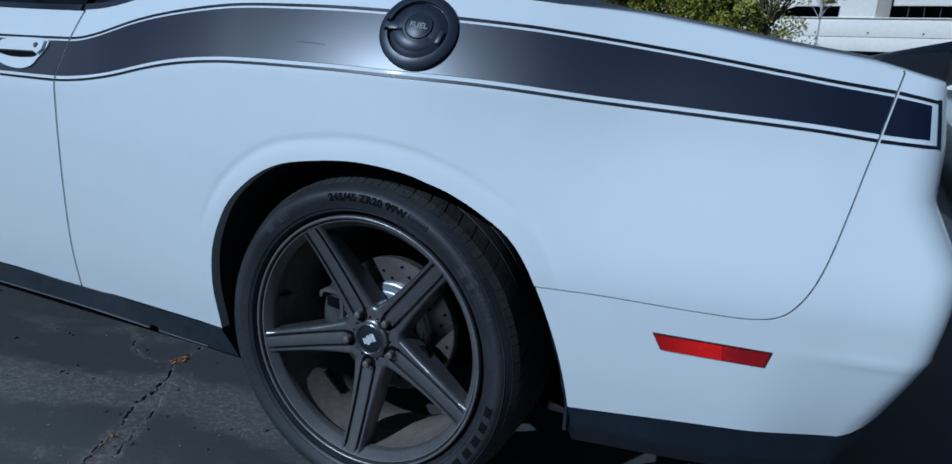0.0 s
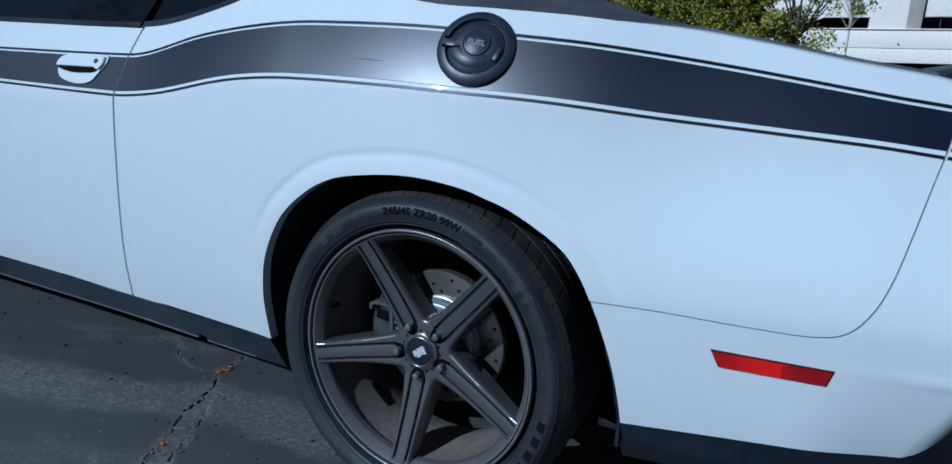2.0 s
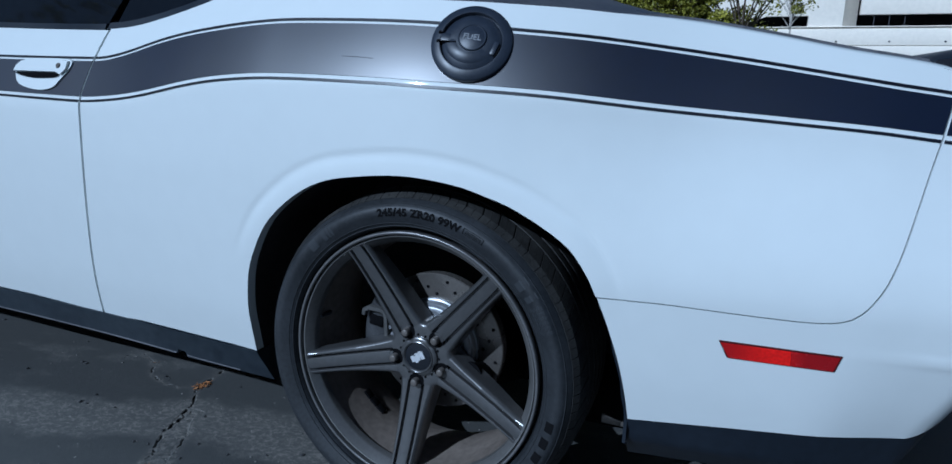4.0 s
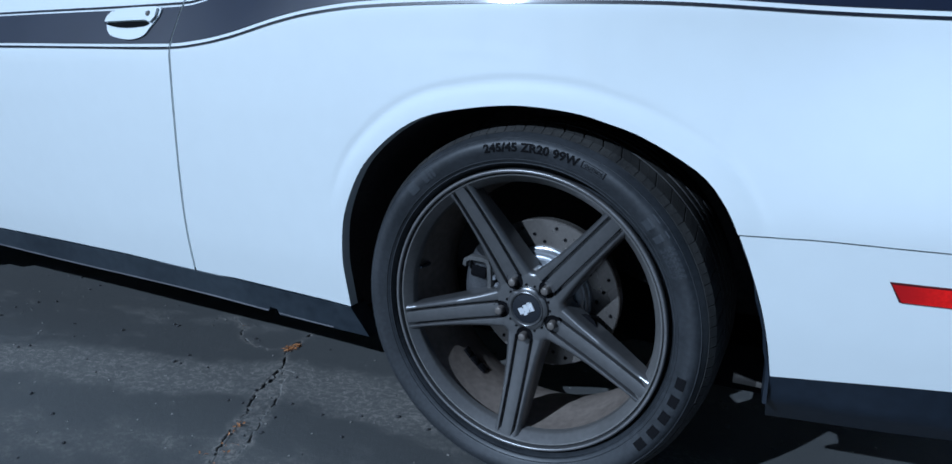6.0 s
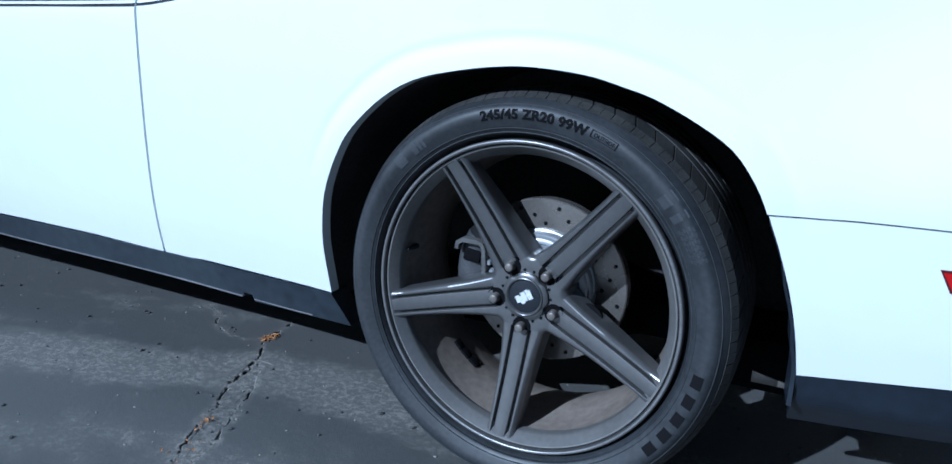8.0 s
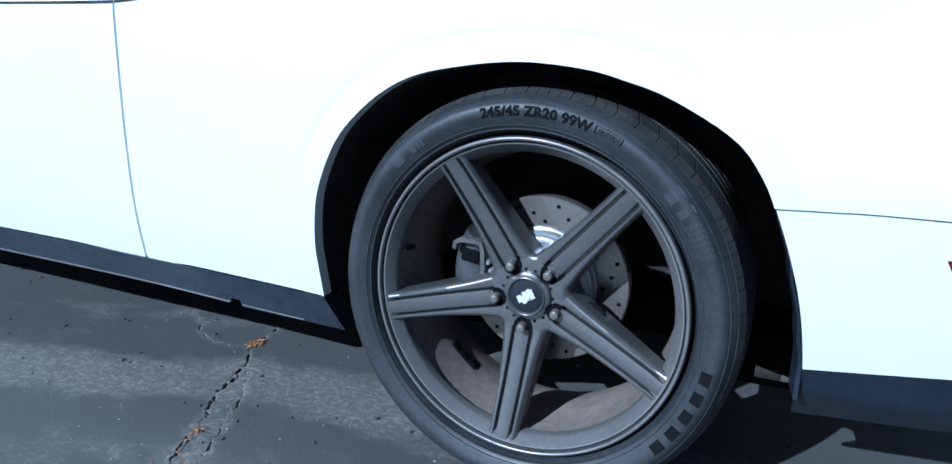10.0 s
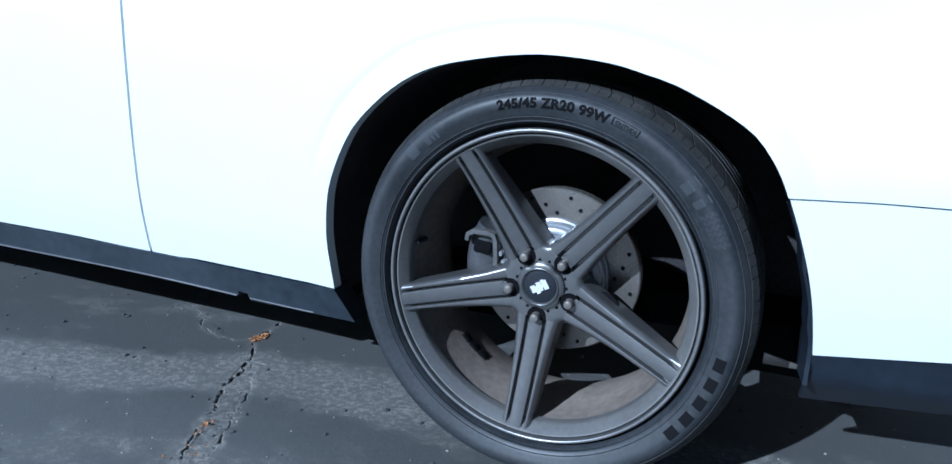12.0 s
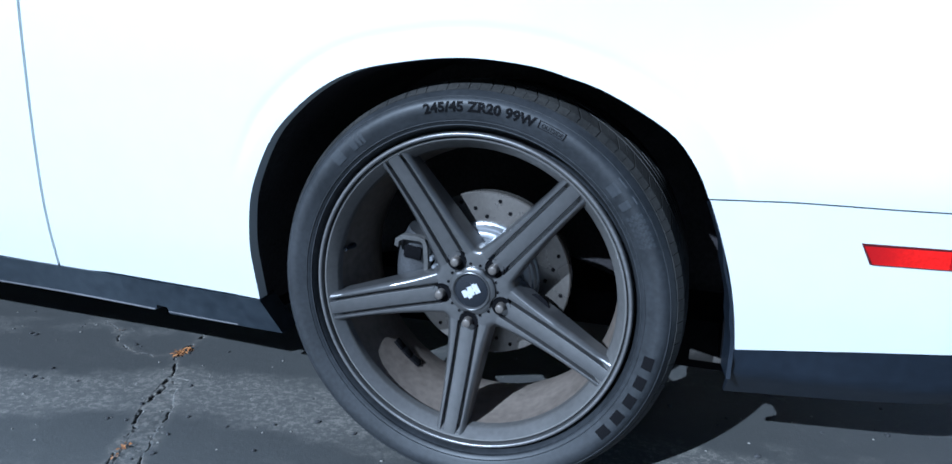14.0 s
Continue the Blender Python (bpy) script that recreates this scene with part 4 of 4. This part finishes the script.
    part("caliper_window_shade", bm, M_DARK, body, "dark block painting the shade of a caliper opening")
    for x, z in ((-.088, .034), (-.082, .018), (-.086, .002)):
        bm = lathe([(0, .082), (.0040, .082), (.0055, .085), (.0055, .104)], 12)
        bmesh.ops.translate(bm, vec=(x, 0, z), verts=bm.verts)
        part("pad_pin", bm, M_HAT, body, "bright plated pad pin")
    for z in (-.045,):
        bm = bmesh.new()
        bmesh.ops.create_cone(bm, cap_ends=True, segments=12, radius1=.009, radius2=.007, depth=.02, matrix=Matrix.Translation((-.130, .088, z)) @ Matrix.Rotation(radians(90), 4, "X"))
        part("slide_bolt", bm, M_LUG, body, "", 40)
    # suspension arm and spring seat behind
    bm = bmesh.new()
    bmesh.ops.create_cone(bm, cap_ends=True, segments=16, radius1=.03, radius2=.03, depth=.5, matrix=Matrix.Translation((.10, .30, .24)) @ Matrix.Rotation(radians(70), 4, "X"))
    box(bm, -.30, .05, .24, .30, .20, .25, .01)
    part("suspension_arm", bm, M_DARK, car, "dark suspension arm")


brake()
# added plate behind the wheel; its slanting outline is that of a sunlit patch
patch_plate = bmesh.new()
box(patch_plate, .356, .420, .158, .163, .236, .257, .001)
for q in patch_plate.verts:
    if q.co.z > .247:
        q.co.z -= .016 * min(1.0, max(0.0, (q.co.x - .36) / .055))
part("sunlit_patch_plate", patch_plate, M_DISC, car, "grey plate added in the shape of a sunlit patch")


# ---- fuel filler, door handle, spoiler ----
def fuel_filler():
    c = (.112, .967)
    base = skin(*c)
    along, up = skin(c[0] + .05, c[1]) - skin(c[0] - .05, c[1]), skin(c[0], c[1] + .05) - skin(c[0], c[1] - .05)
    inward = up.cross(along).normalized()
    if inward.y < 0:
        inward = -inward
    side = inward.cross(up.normalized()).normalized()
    m = Matrix((side, inward, side.cross(inward))).transposed().to_4x4()
    m = Matrix.Translation(base - inward * .0090) @ m @ Matrix.Rotation(radians(3), 4, "Z") @ Matrix.Rotation(radians(-2.0), 4, "X") @ Matrix.Rotation(radians(2), 4, "Y")
    bm = lathe([(.0710, .018), (.0722, .006), (.0717, .0030), (.0700, .0012), (.0640, -.0014), (.0565, -.0040), (.0552, -.0040), (.0544, -.0026), (.0540, .0034), (.0, .0036)], 96)
    ring = part("fuel_filler", bm, M_FUEL, car, "satin black round fuel filler ring", 40, m)
    bm = lathe([(.0, -.0062), (.026, -.0060), (.036, -.0050), (.044, -.0026), (.0495, .0005), (.0520, .0022), (.0530, .0032)], 72)
    part("fuel_door", bm, M_FUEL, ring, "domed black fuel door")
    # crescent bulge round the lower half of the boss
    rows = []
    for i in range(41):
        a = radians(-188 + 172 * i / 40)
        k = math.sin(math.pi * i / 40) ** .6
        rows.append([((.0275 + .0195 * q) * math.cos(a), -.0020 - .0072 * k * math.sin(math.pi * (.5 + .5 * q)) ** .7, .003 + (.0275 + .0195 * q) * math.sin(a)) for q in (0, .08, .16, .28, .4, .55, .7, .85, 1)])
    part("door_bulge", grid_mesh(rows), M_FUEL, ring, "raised crescent of the fuel door", 60)
    bm = lathe([(.0, -.0084), (.0205, -.0084), (.0214, -.0079), (.0224, -.0079), (.0236, -.0088), (.0248, -.0080), (.0254, -.0040)], 56)
    bmesh.ops.translate(bm, vec=(.002, 0, .004), verts=bm.verts)
    part("fuel_boss", bm, M_FUEL, ring, "round boss with lettering")
    bm = bmesh.new()
    box(bm, -.0550, -.0200, -.0046, .003, -.0055, .0115, .0020, Matrix.Rotation(radians(-4), 4, "Y"))
    hinge = part("fuel_hinge", bm, M_FUEL, ring)
    for z in (-.0085, .0085):
        bm = bmesh.new()
        box(bm, -.0595, -.0540, -.0070, -.0005, z - .0022, z + .0022, .0008)
        part("hinge_knuckle", bm, M_DARK, hinge)
    bm = bmesh.new()
    box(bm, .0395, .0495, -.0062, .001, -.0135, .0125, .0022, Matrix.Rotation(radians(12), 4, "Y"))
    part("fuel_latch", bm, M_FUEL, ring)
    bm = bmesh.new()
    box(bm, .0500, .0535, -.0040, -.0010, -.0140, .0085, .0008, Matrix.Rotation(radians(14), 4, "Y"))
    part("finger_slot", bm, M_DARK, ring)
    bm = bmesh.new()
    box(bm, -.058, -.0255, -.0078, -.0050, -.0078, -.0058, .0004, Matrix.Rotation(radians(-2), 4, "Y"))
    part("hinge_gap", bm, M_DARK, ring)
    cu = bpy.data.curves.new("lettering", "FONT")
    cu.body, cu.size, cu.align_x, cu.align_y, cu.extrude, cu.offset = "FUEL", .0150, "CENTER", "CENTER", .0004, .0003
    tmp = new("lettering", cu)
    me = bpy.data.meshes.new_from_object(tmp.evaluated_get(bpy.context.evaluated_depsgraph_get()))
    bpy.data.objects.remove(tmp)
    bm = bmesh.new()
    bm.from_mesh(me)
    bmesh.ops.transform(bm, matrix=Matrix.Translation((.002, -.0088, .004)) @ Matrix.Rotation(radians(90), 4, "X"), verts=bm.verts)
    part("fuel_lettering", bm, M_PRINT, ring, "silver word FUEL", 0)


fuel_filler()


def door_handle():
    # escutcheon, a rounded shield shape
    outline = smoothed([(-1.075, .905), (-1.071, .921), (-1.056, .931), (-1.028, .934), (-0.938, .934), (-.905, .932), (-.893, .926), (-.897, .908), (-.915, .887), (-0.928, .872), (-0.953, .864), (-0.988, .863), (-1.038, .871), (-1.063, .884), (-1.075, .905)], .006)[:-1]
    outline = shift(outline, .008)
    plate = panel("door_handle", list(reversed(outline)), M_WHITE, car, res=0.012, thick=0.008, lift=0.006, label="white painted door handle with a key lock")
    # black sheet on the plate: painted shade of the recess under the grip
    cup = smoothed([(-1.078, .902), (-1.0, .902), (-.93, .901), (-.920, .896), (-.937, .891), (-1.0, .8895), (-1.05, .895), (-1.078, .902)], .006)[:-1]
    panel("handle_recess_shade", list(reversed(shift(cup, .008))), M_DARK, plate, res=0.02, thick=0.001, lift=0.0088, label="dark sheet painting the shade under the grip")
    grip = [(-1.074, .9055), (-.93, .9045), (-.912, .899), (-.90, .910), (-.90, .928), (-.92, .931), (-1.03, .9315), (-1.058, .928), (-1.071, .918)]
    panel("grip", shift(grip, .008), M_WHITE, plate, res=0.02, thick=0.010, lift=0.013)
    c = skin(-.917, .918, .0135)
    bm = lathe([(0, -.002), (.0055, -.002), (.0065, -.0005), (.0068, .003)], 24)
    bmesh.ops.transform(bm, matrix=Matrix.Translation(c) @ Matrix.Rotation(radians(-25), 4, "X"), verts=bm.verts)
    part("key_lock", bm, M_LUG, plate, "round metal key lock")


door_handle()


def spoiler():
    rows = []
    for j in range(25):
        t = j / 24
        y = .262 + (2 * MID - .524) * t
        e = min(t, 1 - t) * 2
        k = min(1.0, e / .10)
        k = k * k * (3 - 2 * k)
        xf, xr = .833 + .004 * k, .930 + .035 * k
        zf, zr = .950 + .006 * k, .966 + .024 * k
        base = .922
        rows.append([(xf, y, zf - .008), (xf + .01, y, zf + .004), ((xf + xr) / 2, y, (zf + zr) / 2 + .002), (xr, y, zr), (xr + .006, y, zr - .006), (xr + .004, y, base), (xr - .02, y, base - .012), ((xf + xr) / 2, y, base)])
    bm = grid_mesh(rows, close_v=True)
    bm.verts.ensure_lookup_table()
    bm.faces.new(bm.verts[:8])
    bm.faces.new(bm.verts[-8:])
    bmesh.ops.recalc_face_normals(bm, faces=bm.faces[:])
    part("rear_spoiler", bm, M_SPOILER, car, "satin black boot spoiler", 40)


spoiler()


# ---- ground ----
GROUND = .014
CRACKS = [
    (.0031, [(-.850, .42), (-.845, .35), (-.8375, .300), (-.829, .260), (-.807, .216), (-.768, .165), (-.744, .116), (-.738, .072), (-.715, .021), (-.696, -.020), (-.673, -.049), (-.661, -.085), (-.650, -.112), (-.625, -.154), (-.582, -.233), (-.533, -.341), (-.484, -.508), (-.455, -.704)]),
    (.0016, [(-.744, .146), (-.702, .100), (-.665, .053)]),
    (.0030, [(-.665, .053), (-.641, .009), (-.622, -.038), (-.600, -.080), (-.592, -.105), (-.575, -.127), (-.548, -.213), (-.514, -.341)]),
    (.0026, [(-1.19, .40), (-1.162, .367), (-1.094, .333), (-1.060, .300), (-1.036, .275), (-.976, .245)]),
    (.0014, [(-.976, .245), (-.936, .235), (-.884, .237), (-.856, .250), (-.829, .258)]),
    (.0018, [(-.650, -.105), (-.636, -.085), (-.622, -.100), (-.606, -.088)]),
]


def ground():
    def lines(lo, hi, step, wide):
        out = list(np.arange(lo, hi, step))
        x, d = hi, step
        up = []
        while x < wide:
            up.append(x)
            d *= 1.22
            x += d
        x, d = lo, step
        dn = []
        while x > -wide:
            d *= 1.22
            x -= d
            dn.append(x)
        return np.array(sorted(dn) + out + up)

    xs, ys = lines(-1.36, -.42, .0024, 400), lines(-.54, .46, .0024, 400)
    X, Y = np.meshgrid(xs, ys, indexing="ij")
    Z = np.zeros_like(X)
    C, R = np.zeros_like(X), np.zeros_like(X)
    near = (X > -2.6) & (X < -.3) & (Y > -.9) & (Y < .7)
    px, py = X[near], Y[near]

    def wander(cell, seed):
        """Smooth random field from -1 to 1."""
        table = np.random.default_rng(seed).uniform(-1, 1, (64, 64))
        u, v = px / cell, py / cell
        i, j = np.floor(u).astype(int), np.floor(v).astype(int)
        a, b = u - i, v - j
        a, b = a * a * (3 - 2 * a), b * b * (3 - 2 * b)
        def at(m, n):
            return table[m % 64, n % 64]
        return (at(i, j) * (1 - a) + at(i + 1, j) * a) * (1 - b) + (at(i, j + 1) * (1 - a) + at(i + 1, j + 1) * a) * b

    wob_x = .0050 * wander(.035, 1) + .0030 * wander(.013, 2) + .0014 * wander(.006, 3)
    wob_y = .0050 * wander(.035, 4) + .0030 * wander(.013, 5) + .0014 * wander(.006, 6)
    wid = np.clip(1.0 + .75 * wander(.030, 7) + .45 * wander(.010, 8), .25, 2.4)
    rubble = .55 + .45 * wander(.008, 9)
    c, r, h = np.zeros_like(px), np.zeros_like(px), np.zeros_like(px)
    for width, pts in CRACKS:
        d = np.full_like(px, 9.0)
        for (x0, y0), (x1, y1) in zip(pts, pts[1:]):
            vx, vy = x1 - x0, y1 - y0
            t = np.clip(((px - x0) * vx + (py - y0) * vy) / (vx * vx + vy * vy), 0, 1)
            d = np.minimum(d, np.hypot(px - x0 - t * vx + wob_x, py - y0 - t * vy + wob_y))
        w = 1.05 * width * wid
        k = np.clip(1 - d / w, 0, 1)
        c = np.maximum(c, np.clip(k * 1.8, 0, 1))
        h = np.minimum(h, -width * 2.2 * k**.7)
        r = np.maximum(r, np.clip(1 - d / (.006 + width * 5.0), 0, 1) ** 1.2 * np.clip(.35 + .8 * rubble * (1 + wander(.05, 10)), 0, 1))
    # crumbling wedge between the two long cracks
    m = (py < .16) & (py > -.6)
    line1 = np.interp(-py, [-.129, -.062, -.002, .057, .155, .34, .6], [-.762, -.742, -.713, -.665, -.62, -.53, -.46])
    line2 = np.interp(-py, [-.129, -.098, -.043, .018, .090, .152, .34, .6], [-.715, -.701, -.656, -.636, -.599, -.566, -.51, -.44])
    inside = m & (px > line1) & (px < line2)
    r = np.where(inside, np.maximum(r, .6), r)
    h = h + np.where(inside, .0010 * wander(.012, 11) - .0012, 0)
    C[near], R[near], Z[near] = c, r * .9, h
    # bands where the seal coat has worn off
    W = np.zeros_like(X)
    for off, amp, half in ((0.0, 1.0, .085), (-.33, .38, .07), (.36, .25, .05)):
        mid = np.interp(X, [-2.2, -1.28, -1.0, -.73, -.5, .2, 1.2], [-.30, -.05, .0, .12, .14, .16, .2]) + off
        W = np.maximum(W, amp * np.clip(1.6 - np.abs(Y - mid) / half, 0, 1) * np.clip(1.9 - np.abs(X + .6) / .9, 0, 1))
    nx, ny = X.shape
    verts = np.stack([X, Y, Z + GROUND], -1).reshape(-1, 3)
    idx = np.arange(nx * ny).reshape(nx, ny)
    faces = np.stack([idx[:-1, :-1], idx[1:, :-1], idx[1:, 1:], idx[:-1, 1:]], -1).reshape(-1, 4)
    me = bpy.data.meshes.new("ground")
    me.from_pydata(verts.tolist(), [], faces.tolist())
    for nm, arr in (("crack", C), ("rim", R), ("wear", W)):
        at = me.attributes.new(nm, "FLOAT", "POINT")
        at.data.foreach_set("value", arr.reshape(-1).astype(np.float32))
    me.materials.append(M_ASPHALT)
    ob = new("ground", me)
    tagged(ob, "old cracked dark asphalt with worn pale patches", "ground", kind="structure")


ground()


def litter():
    rng = random.Random(7)
    bm = bmesh.new()
    for cx, cy, sp, n in ((-.830, .262, .010, 70), (-.822, .285, .006, 26), (-.646, -.100, .006, 14), (-.640, -.12, .008, 5), (-.60, -.19, .018, 9), (-1.075, .33, .010, 3)):
        for _ in range(n):
            x, y = rng.gauss(cx, sp), rng.gauss(cy, sp)
            a, L, w = rng.uniform(0, 6.3), rng.uniform(.004, .014), rng.uniform(.0010, .003)
            z = GROUND + rng.uniform(.0005, .006)
            d, e = Vector((math.cos(a), math.sin(a), rng.uniform(-.2, .3))), Vector((-math.sin(a), math.cos(a), 0))
            c = Vector((x, y, z))
            vs = [bm.verts.new(p) for p in (c - d * L / 2, c + e * w + Vector((0, 0, .0012)), c + d * L / 2, c - e * w)]
            bm.faces.new(vs)
    tagged(finish("leaf_litter", bm, M_LITTER, smooth=0), "dry orange leaf crumbs caught in an asphalt crack", "leaf litter", kind="stuff")
    for name, material, n, lo, hi, seed in (("pebbles", M_STONE, 260, .002, .0055, 4), ("pale_grit", M_PALE, 420, .0010, .0026, 9)):
        rng = random.Random(seed)
        bm = bmesh.new()
        for _ in range(n):
            r = rng.uniform(lo, hi)
            x, y = rng.uniform(-2.4, .9), rng.uniform(-.9, .7)
            bmesh.ops.create_icosphere(bm, subdivisions=1, radius=1, matrix=Matrix.Translation((x, y, GROUND + r * .35)) @ Matrix.Rotation(rng.uniform(0, 6), 4, "Z") @ Matrix.Diagonal((r * rng.uniform(.8, 1.6), r, r * .7, 1)))
        tagged(finish(name, bm, material, smooth=0), "small loose stones on the asphalt" if name == "pebbles" else "pale grit strewn over the asphalt", "stones", kind="stuff")


litter()


# ---- distance ----
def kerb_and_grass():
    bm = bmesh.new()
    box(bm, -40, 60, 8.5, 8.66, -.02, .14, .03)
    tagged(finish("kerb", bm, M_KERB), "pale concrete kerb along the parking lot", "kerb", kind="structure")
    bm = bmesh.new()
    box(bm, -40, 60, 8.66, 10.6, -.02, .11, .02)
    tagged(finish("planting_strip", bm, M_GRASS), "green planted strip behind the kerb", "planting strip", kind="structure")
    bm = bmesh.new()
    box(bm, -60, 90, 16, 34, -.02, .12, .03)
    tagged(finish("lawn", bm, M_GRASS), "green lawn before the building", "lawn", kind="structure")


kerb_and_grass()


def leaf_clump(bm, c, r, n, rng, size):
    for _ in range(n):
        d = Vector((rng.gauss(0, 1), rng.gauss(0, 1), rng.gauss(0, 1)))
        p = c + d.normalized() * r * rng.uniform(.35, 1.0) ** .6
        a = Vector((rng.gauss(0, 1), rng.gauss(0, 1), rng.gauss(0, .6))).normalized()
        b = a.cross(Vector((rng.gauss(0, 1), rng.gauss(0, 1), rng.gauss(0, 1)))).normalized()
        L = size * rng.uniform(.6, 1.3)
        w = L * .36
        vs = [bm.verts.new(q) for q in (p - a * L / 2, p + b * w - a * L * .05 + Vector((0, 0, .1 * L)), p + a * L / 2, p - b * w - a * L * .05)]
        bm.faces.new(vs)


def limb(bm, p, q, r0, r1, n=7):
    d = (q - p).normalized()
    u = d.orthogonal().normalized()
    v = d.cross(u)
    rows = []
    for i in range(4):
        t = i / 3
        c = p.lerp(q, t) + u * .04 * math.sin(t * 3.1) * (q - p).length * .4
        r = r0 + (r1 - r0) * t
        rows.append([c + (u * math.cos(2 * math.pi * j / n) + v * math.sin(2 * math.pi * j / n)) * r for j in range(n)])
    grid_mesh(rows, close_v=True, bm=bm)


def tree(name, x, y, h, spread, seed, clumps, per, leaf, label, low=.3, stem=1.0, bark=None):
    rng = random.Random(seed)
    root = new(name)
    root.location = (x, y, 0)
    tagged(root, label, "tree", group="trees round the lot")
    bm, lf = bmesh.new(), bmesh.new()
    limb(bm, Vector((0, 0, -.05)), Vector((.1, 0, h * max(.5, low))), h * .032 * stem, h * .02 * stem, 10)
    for _ in range(clumps):
        a = rng.uniform(0, 2 * math.pi)
        rr = spread * rng.uniform(.1, 1.0)
        z = h * (low + (1 - low) * rng.random())
        k = math.sqrt(max(.15, 1 - ((z / h - .6) / .5) ** 2))
        c = Vector((rr * k * math.cos(a), rr * k * math.sin(a), z))
        limb(bm, Vector((.05, 0, max(.3, min(z * .8, h * max(.5, low))))), c, h * .012 * stem, h * .003 * stem, 5)
        leaf_clump(lf, c, spread * rng.uniform(.14, .30), per, rng, leaf)
    part("trunk", bm, bark or M_TRUNK, root, "pale slender trunk" if bark else "grey-brown branching trunk")
    part("crown", lf, M_LEAF, root, "sunlit yellow-green leaves", 0)


tree("tree", -1.9, 23.0, 5.6, 2.4, 5, 90, 620, .10, "leafy yellow-green tree with a ragged crown", .12)
tree("tree", -5.0, 24.0, 5.8, 2.8, 8, 90, 620, .10, "leafy yellow-green tree with a ragged crown", .12)
tree("tree", -10.0, 25.0, 7.0, 3.2, 11, 50, 200, .18, "leafy yellow-green tree with a ragged crown", .12)
tree("tree", -0.1, 22.5, 4.4, 1.5, 14, 40, 110, .09, "thin leafy tree with bare twigs showing", .25)
# unseen trees, added behind the camera
for k, (x, y, h) in enumerate(((-14, -30, 9), (-7, -33, 10), (0, -31, 9), (7, -34, 10), (14, -31, 9), (21, -33, 10))):
    tree("tree", x, y, h, 3.6, 40 + k, 40, 90, .3, "leafy yellow-green tree added out of view behind the camera", .12)
# added to keep sky reflection off the right end of the side stripe
tree("tree", 3.2, -9.5, 15.0, 3.8, 61, 90, 160, .22, "tall leafy tree added out of view to block sky reflections", .5)
tree("tree", -9.5, -5.5, 9.5, 3.3, 67, 60, 120, .24, "leafy tree added out of view behind the camera", .15)
tree("young_tree", 1.62, 33.0, 5.3, 1.1, 21, 26, 34, .13, "slender young tree with a pale trunk before the building", .74, .32, M_PALEBARK)


def building():
    b = new("parking_building")
    b.location = (0, 40, 0)
    tagged(b, "cream concrete parking building with long dark openings", "building")

    def block(name, x0, x1, y0, y1, z0, z1, m, bevel=.03, label="", parent=b):
        bm = bmesh.new()
        box(bm, x0, x1, y0, y1, z0, z1, bevel)
        return part(name, bm, m, parent, label)

    # inner wall and slabs are coloured dark to paint the shade behind the openings
    block("inner_wall", -3.0, 40, 4.0, 4.5, 0, 9, M_WALLDARK, label="garage interior wall with its shade put into the colour")
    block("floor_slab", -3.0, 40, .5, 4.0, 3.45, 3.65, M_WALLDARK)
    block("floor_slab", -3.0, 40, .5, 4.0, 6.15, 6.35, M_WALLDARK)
    block("spandrel", -8, 40, 0, .35, 2.78, 3.70, M_WALL, label="cream concrete parapet band")
    block("spandrel", -8, 40, .03, .35, 2.06, 2.765, M_WALL, label="cream concrete parapet band")
    block("ledge", -8, 40, -.10, .40, 3.70, 3.76, M_WALL)
    block("spandrel", 5.22, 40, 0, .35, 4.34, 6.3, M_WALL, label="cream concrete upper band")
    block("base_wall", -8, 40, .1, .4, 0, 1.75, M_WALL, label="cream concrete base wall")
    block("roof_slab", 4.0, 40, 0, 14, 8.6, 9.0, M_WALL)
    block("spandrel", 4.0, 40, 0, .35, 7.4, 8.6, M_WALL, label="cream concrete upper band")

    def prism(name, outline, lo, hi, flat, label=""):
        """Outline in two axes, drawn out along the third."""
        bm = bmesh.new()
        vs = [[bm.verts.new((u, v, h) if flat else (u, h, v)) for u, v in outline] for h in (lo, hi)]
        n = len(outline)
        bm.faces.new(vs[0])
        bm.faces.new(list(reversed(vs[1])))
        for i in range(n):
            bm.faces.new((vs[0][i], vs[1][i], vs[1][(i + 1) % n], vs[0][(i + 1) % n]))
        bmesh.ops.recalc_face_normals(bm, faces=bm.faces[:])
        return part(name, bm, M_WALL, b, label, 0)

    for x in (2.80, 13.5, 24, 34):
        prism("pier", [(x, .9), (x, -.02), (x + 1.65, -.02), (x + 2.4, .9)], 3.76, 9.0, True, "cream projecting pier with a slanting flank")
    prism("ramp_wall", [(-4.5, 2.9), (-.88, 3.76), (.70, 4.31), (2.8, 4.32), (2.8, 8.6), (-4.5, 8.6)], 0, .35, False, "cream slanting ramp wall")
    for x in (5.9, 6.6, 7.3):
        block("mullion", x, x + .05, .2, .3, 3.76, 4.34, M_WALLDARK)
    for i in range(8):
        bm = lathe([(0, -.03), (.045, -.03), (.045, .02)], 12)
        bmesh.ops.translate(bm, vec=(1.8 + i * 2.47, .0, 2.98), verts=bm.verts)
        part("drain_spout", bm, M_WALLDARK, b)


building()
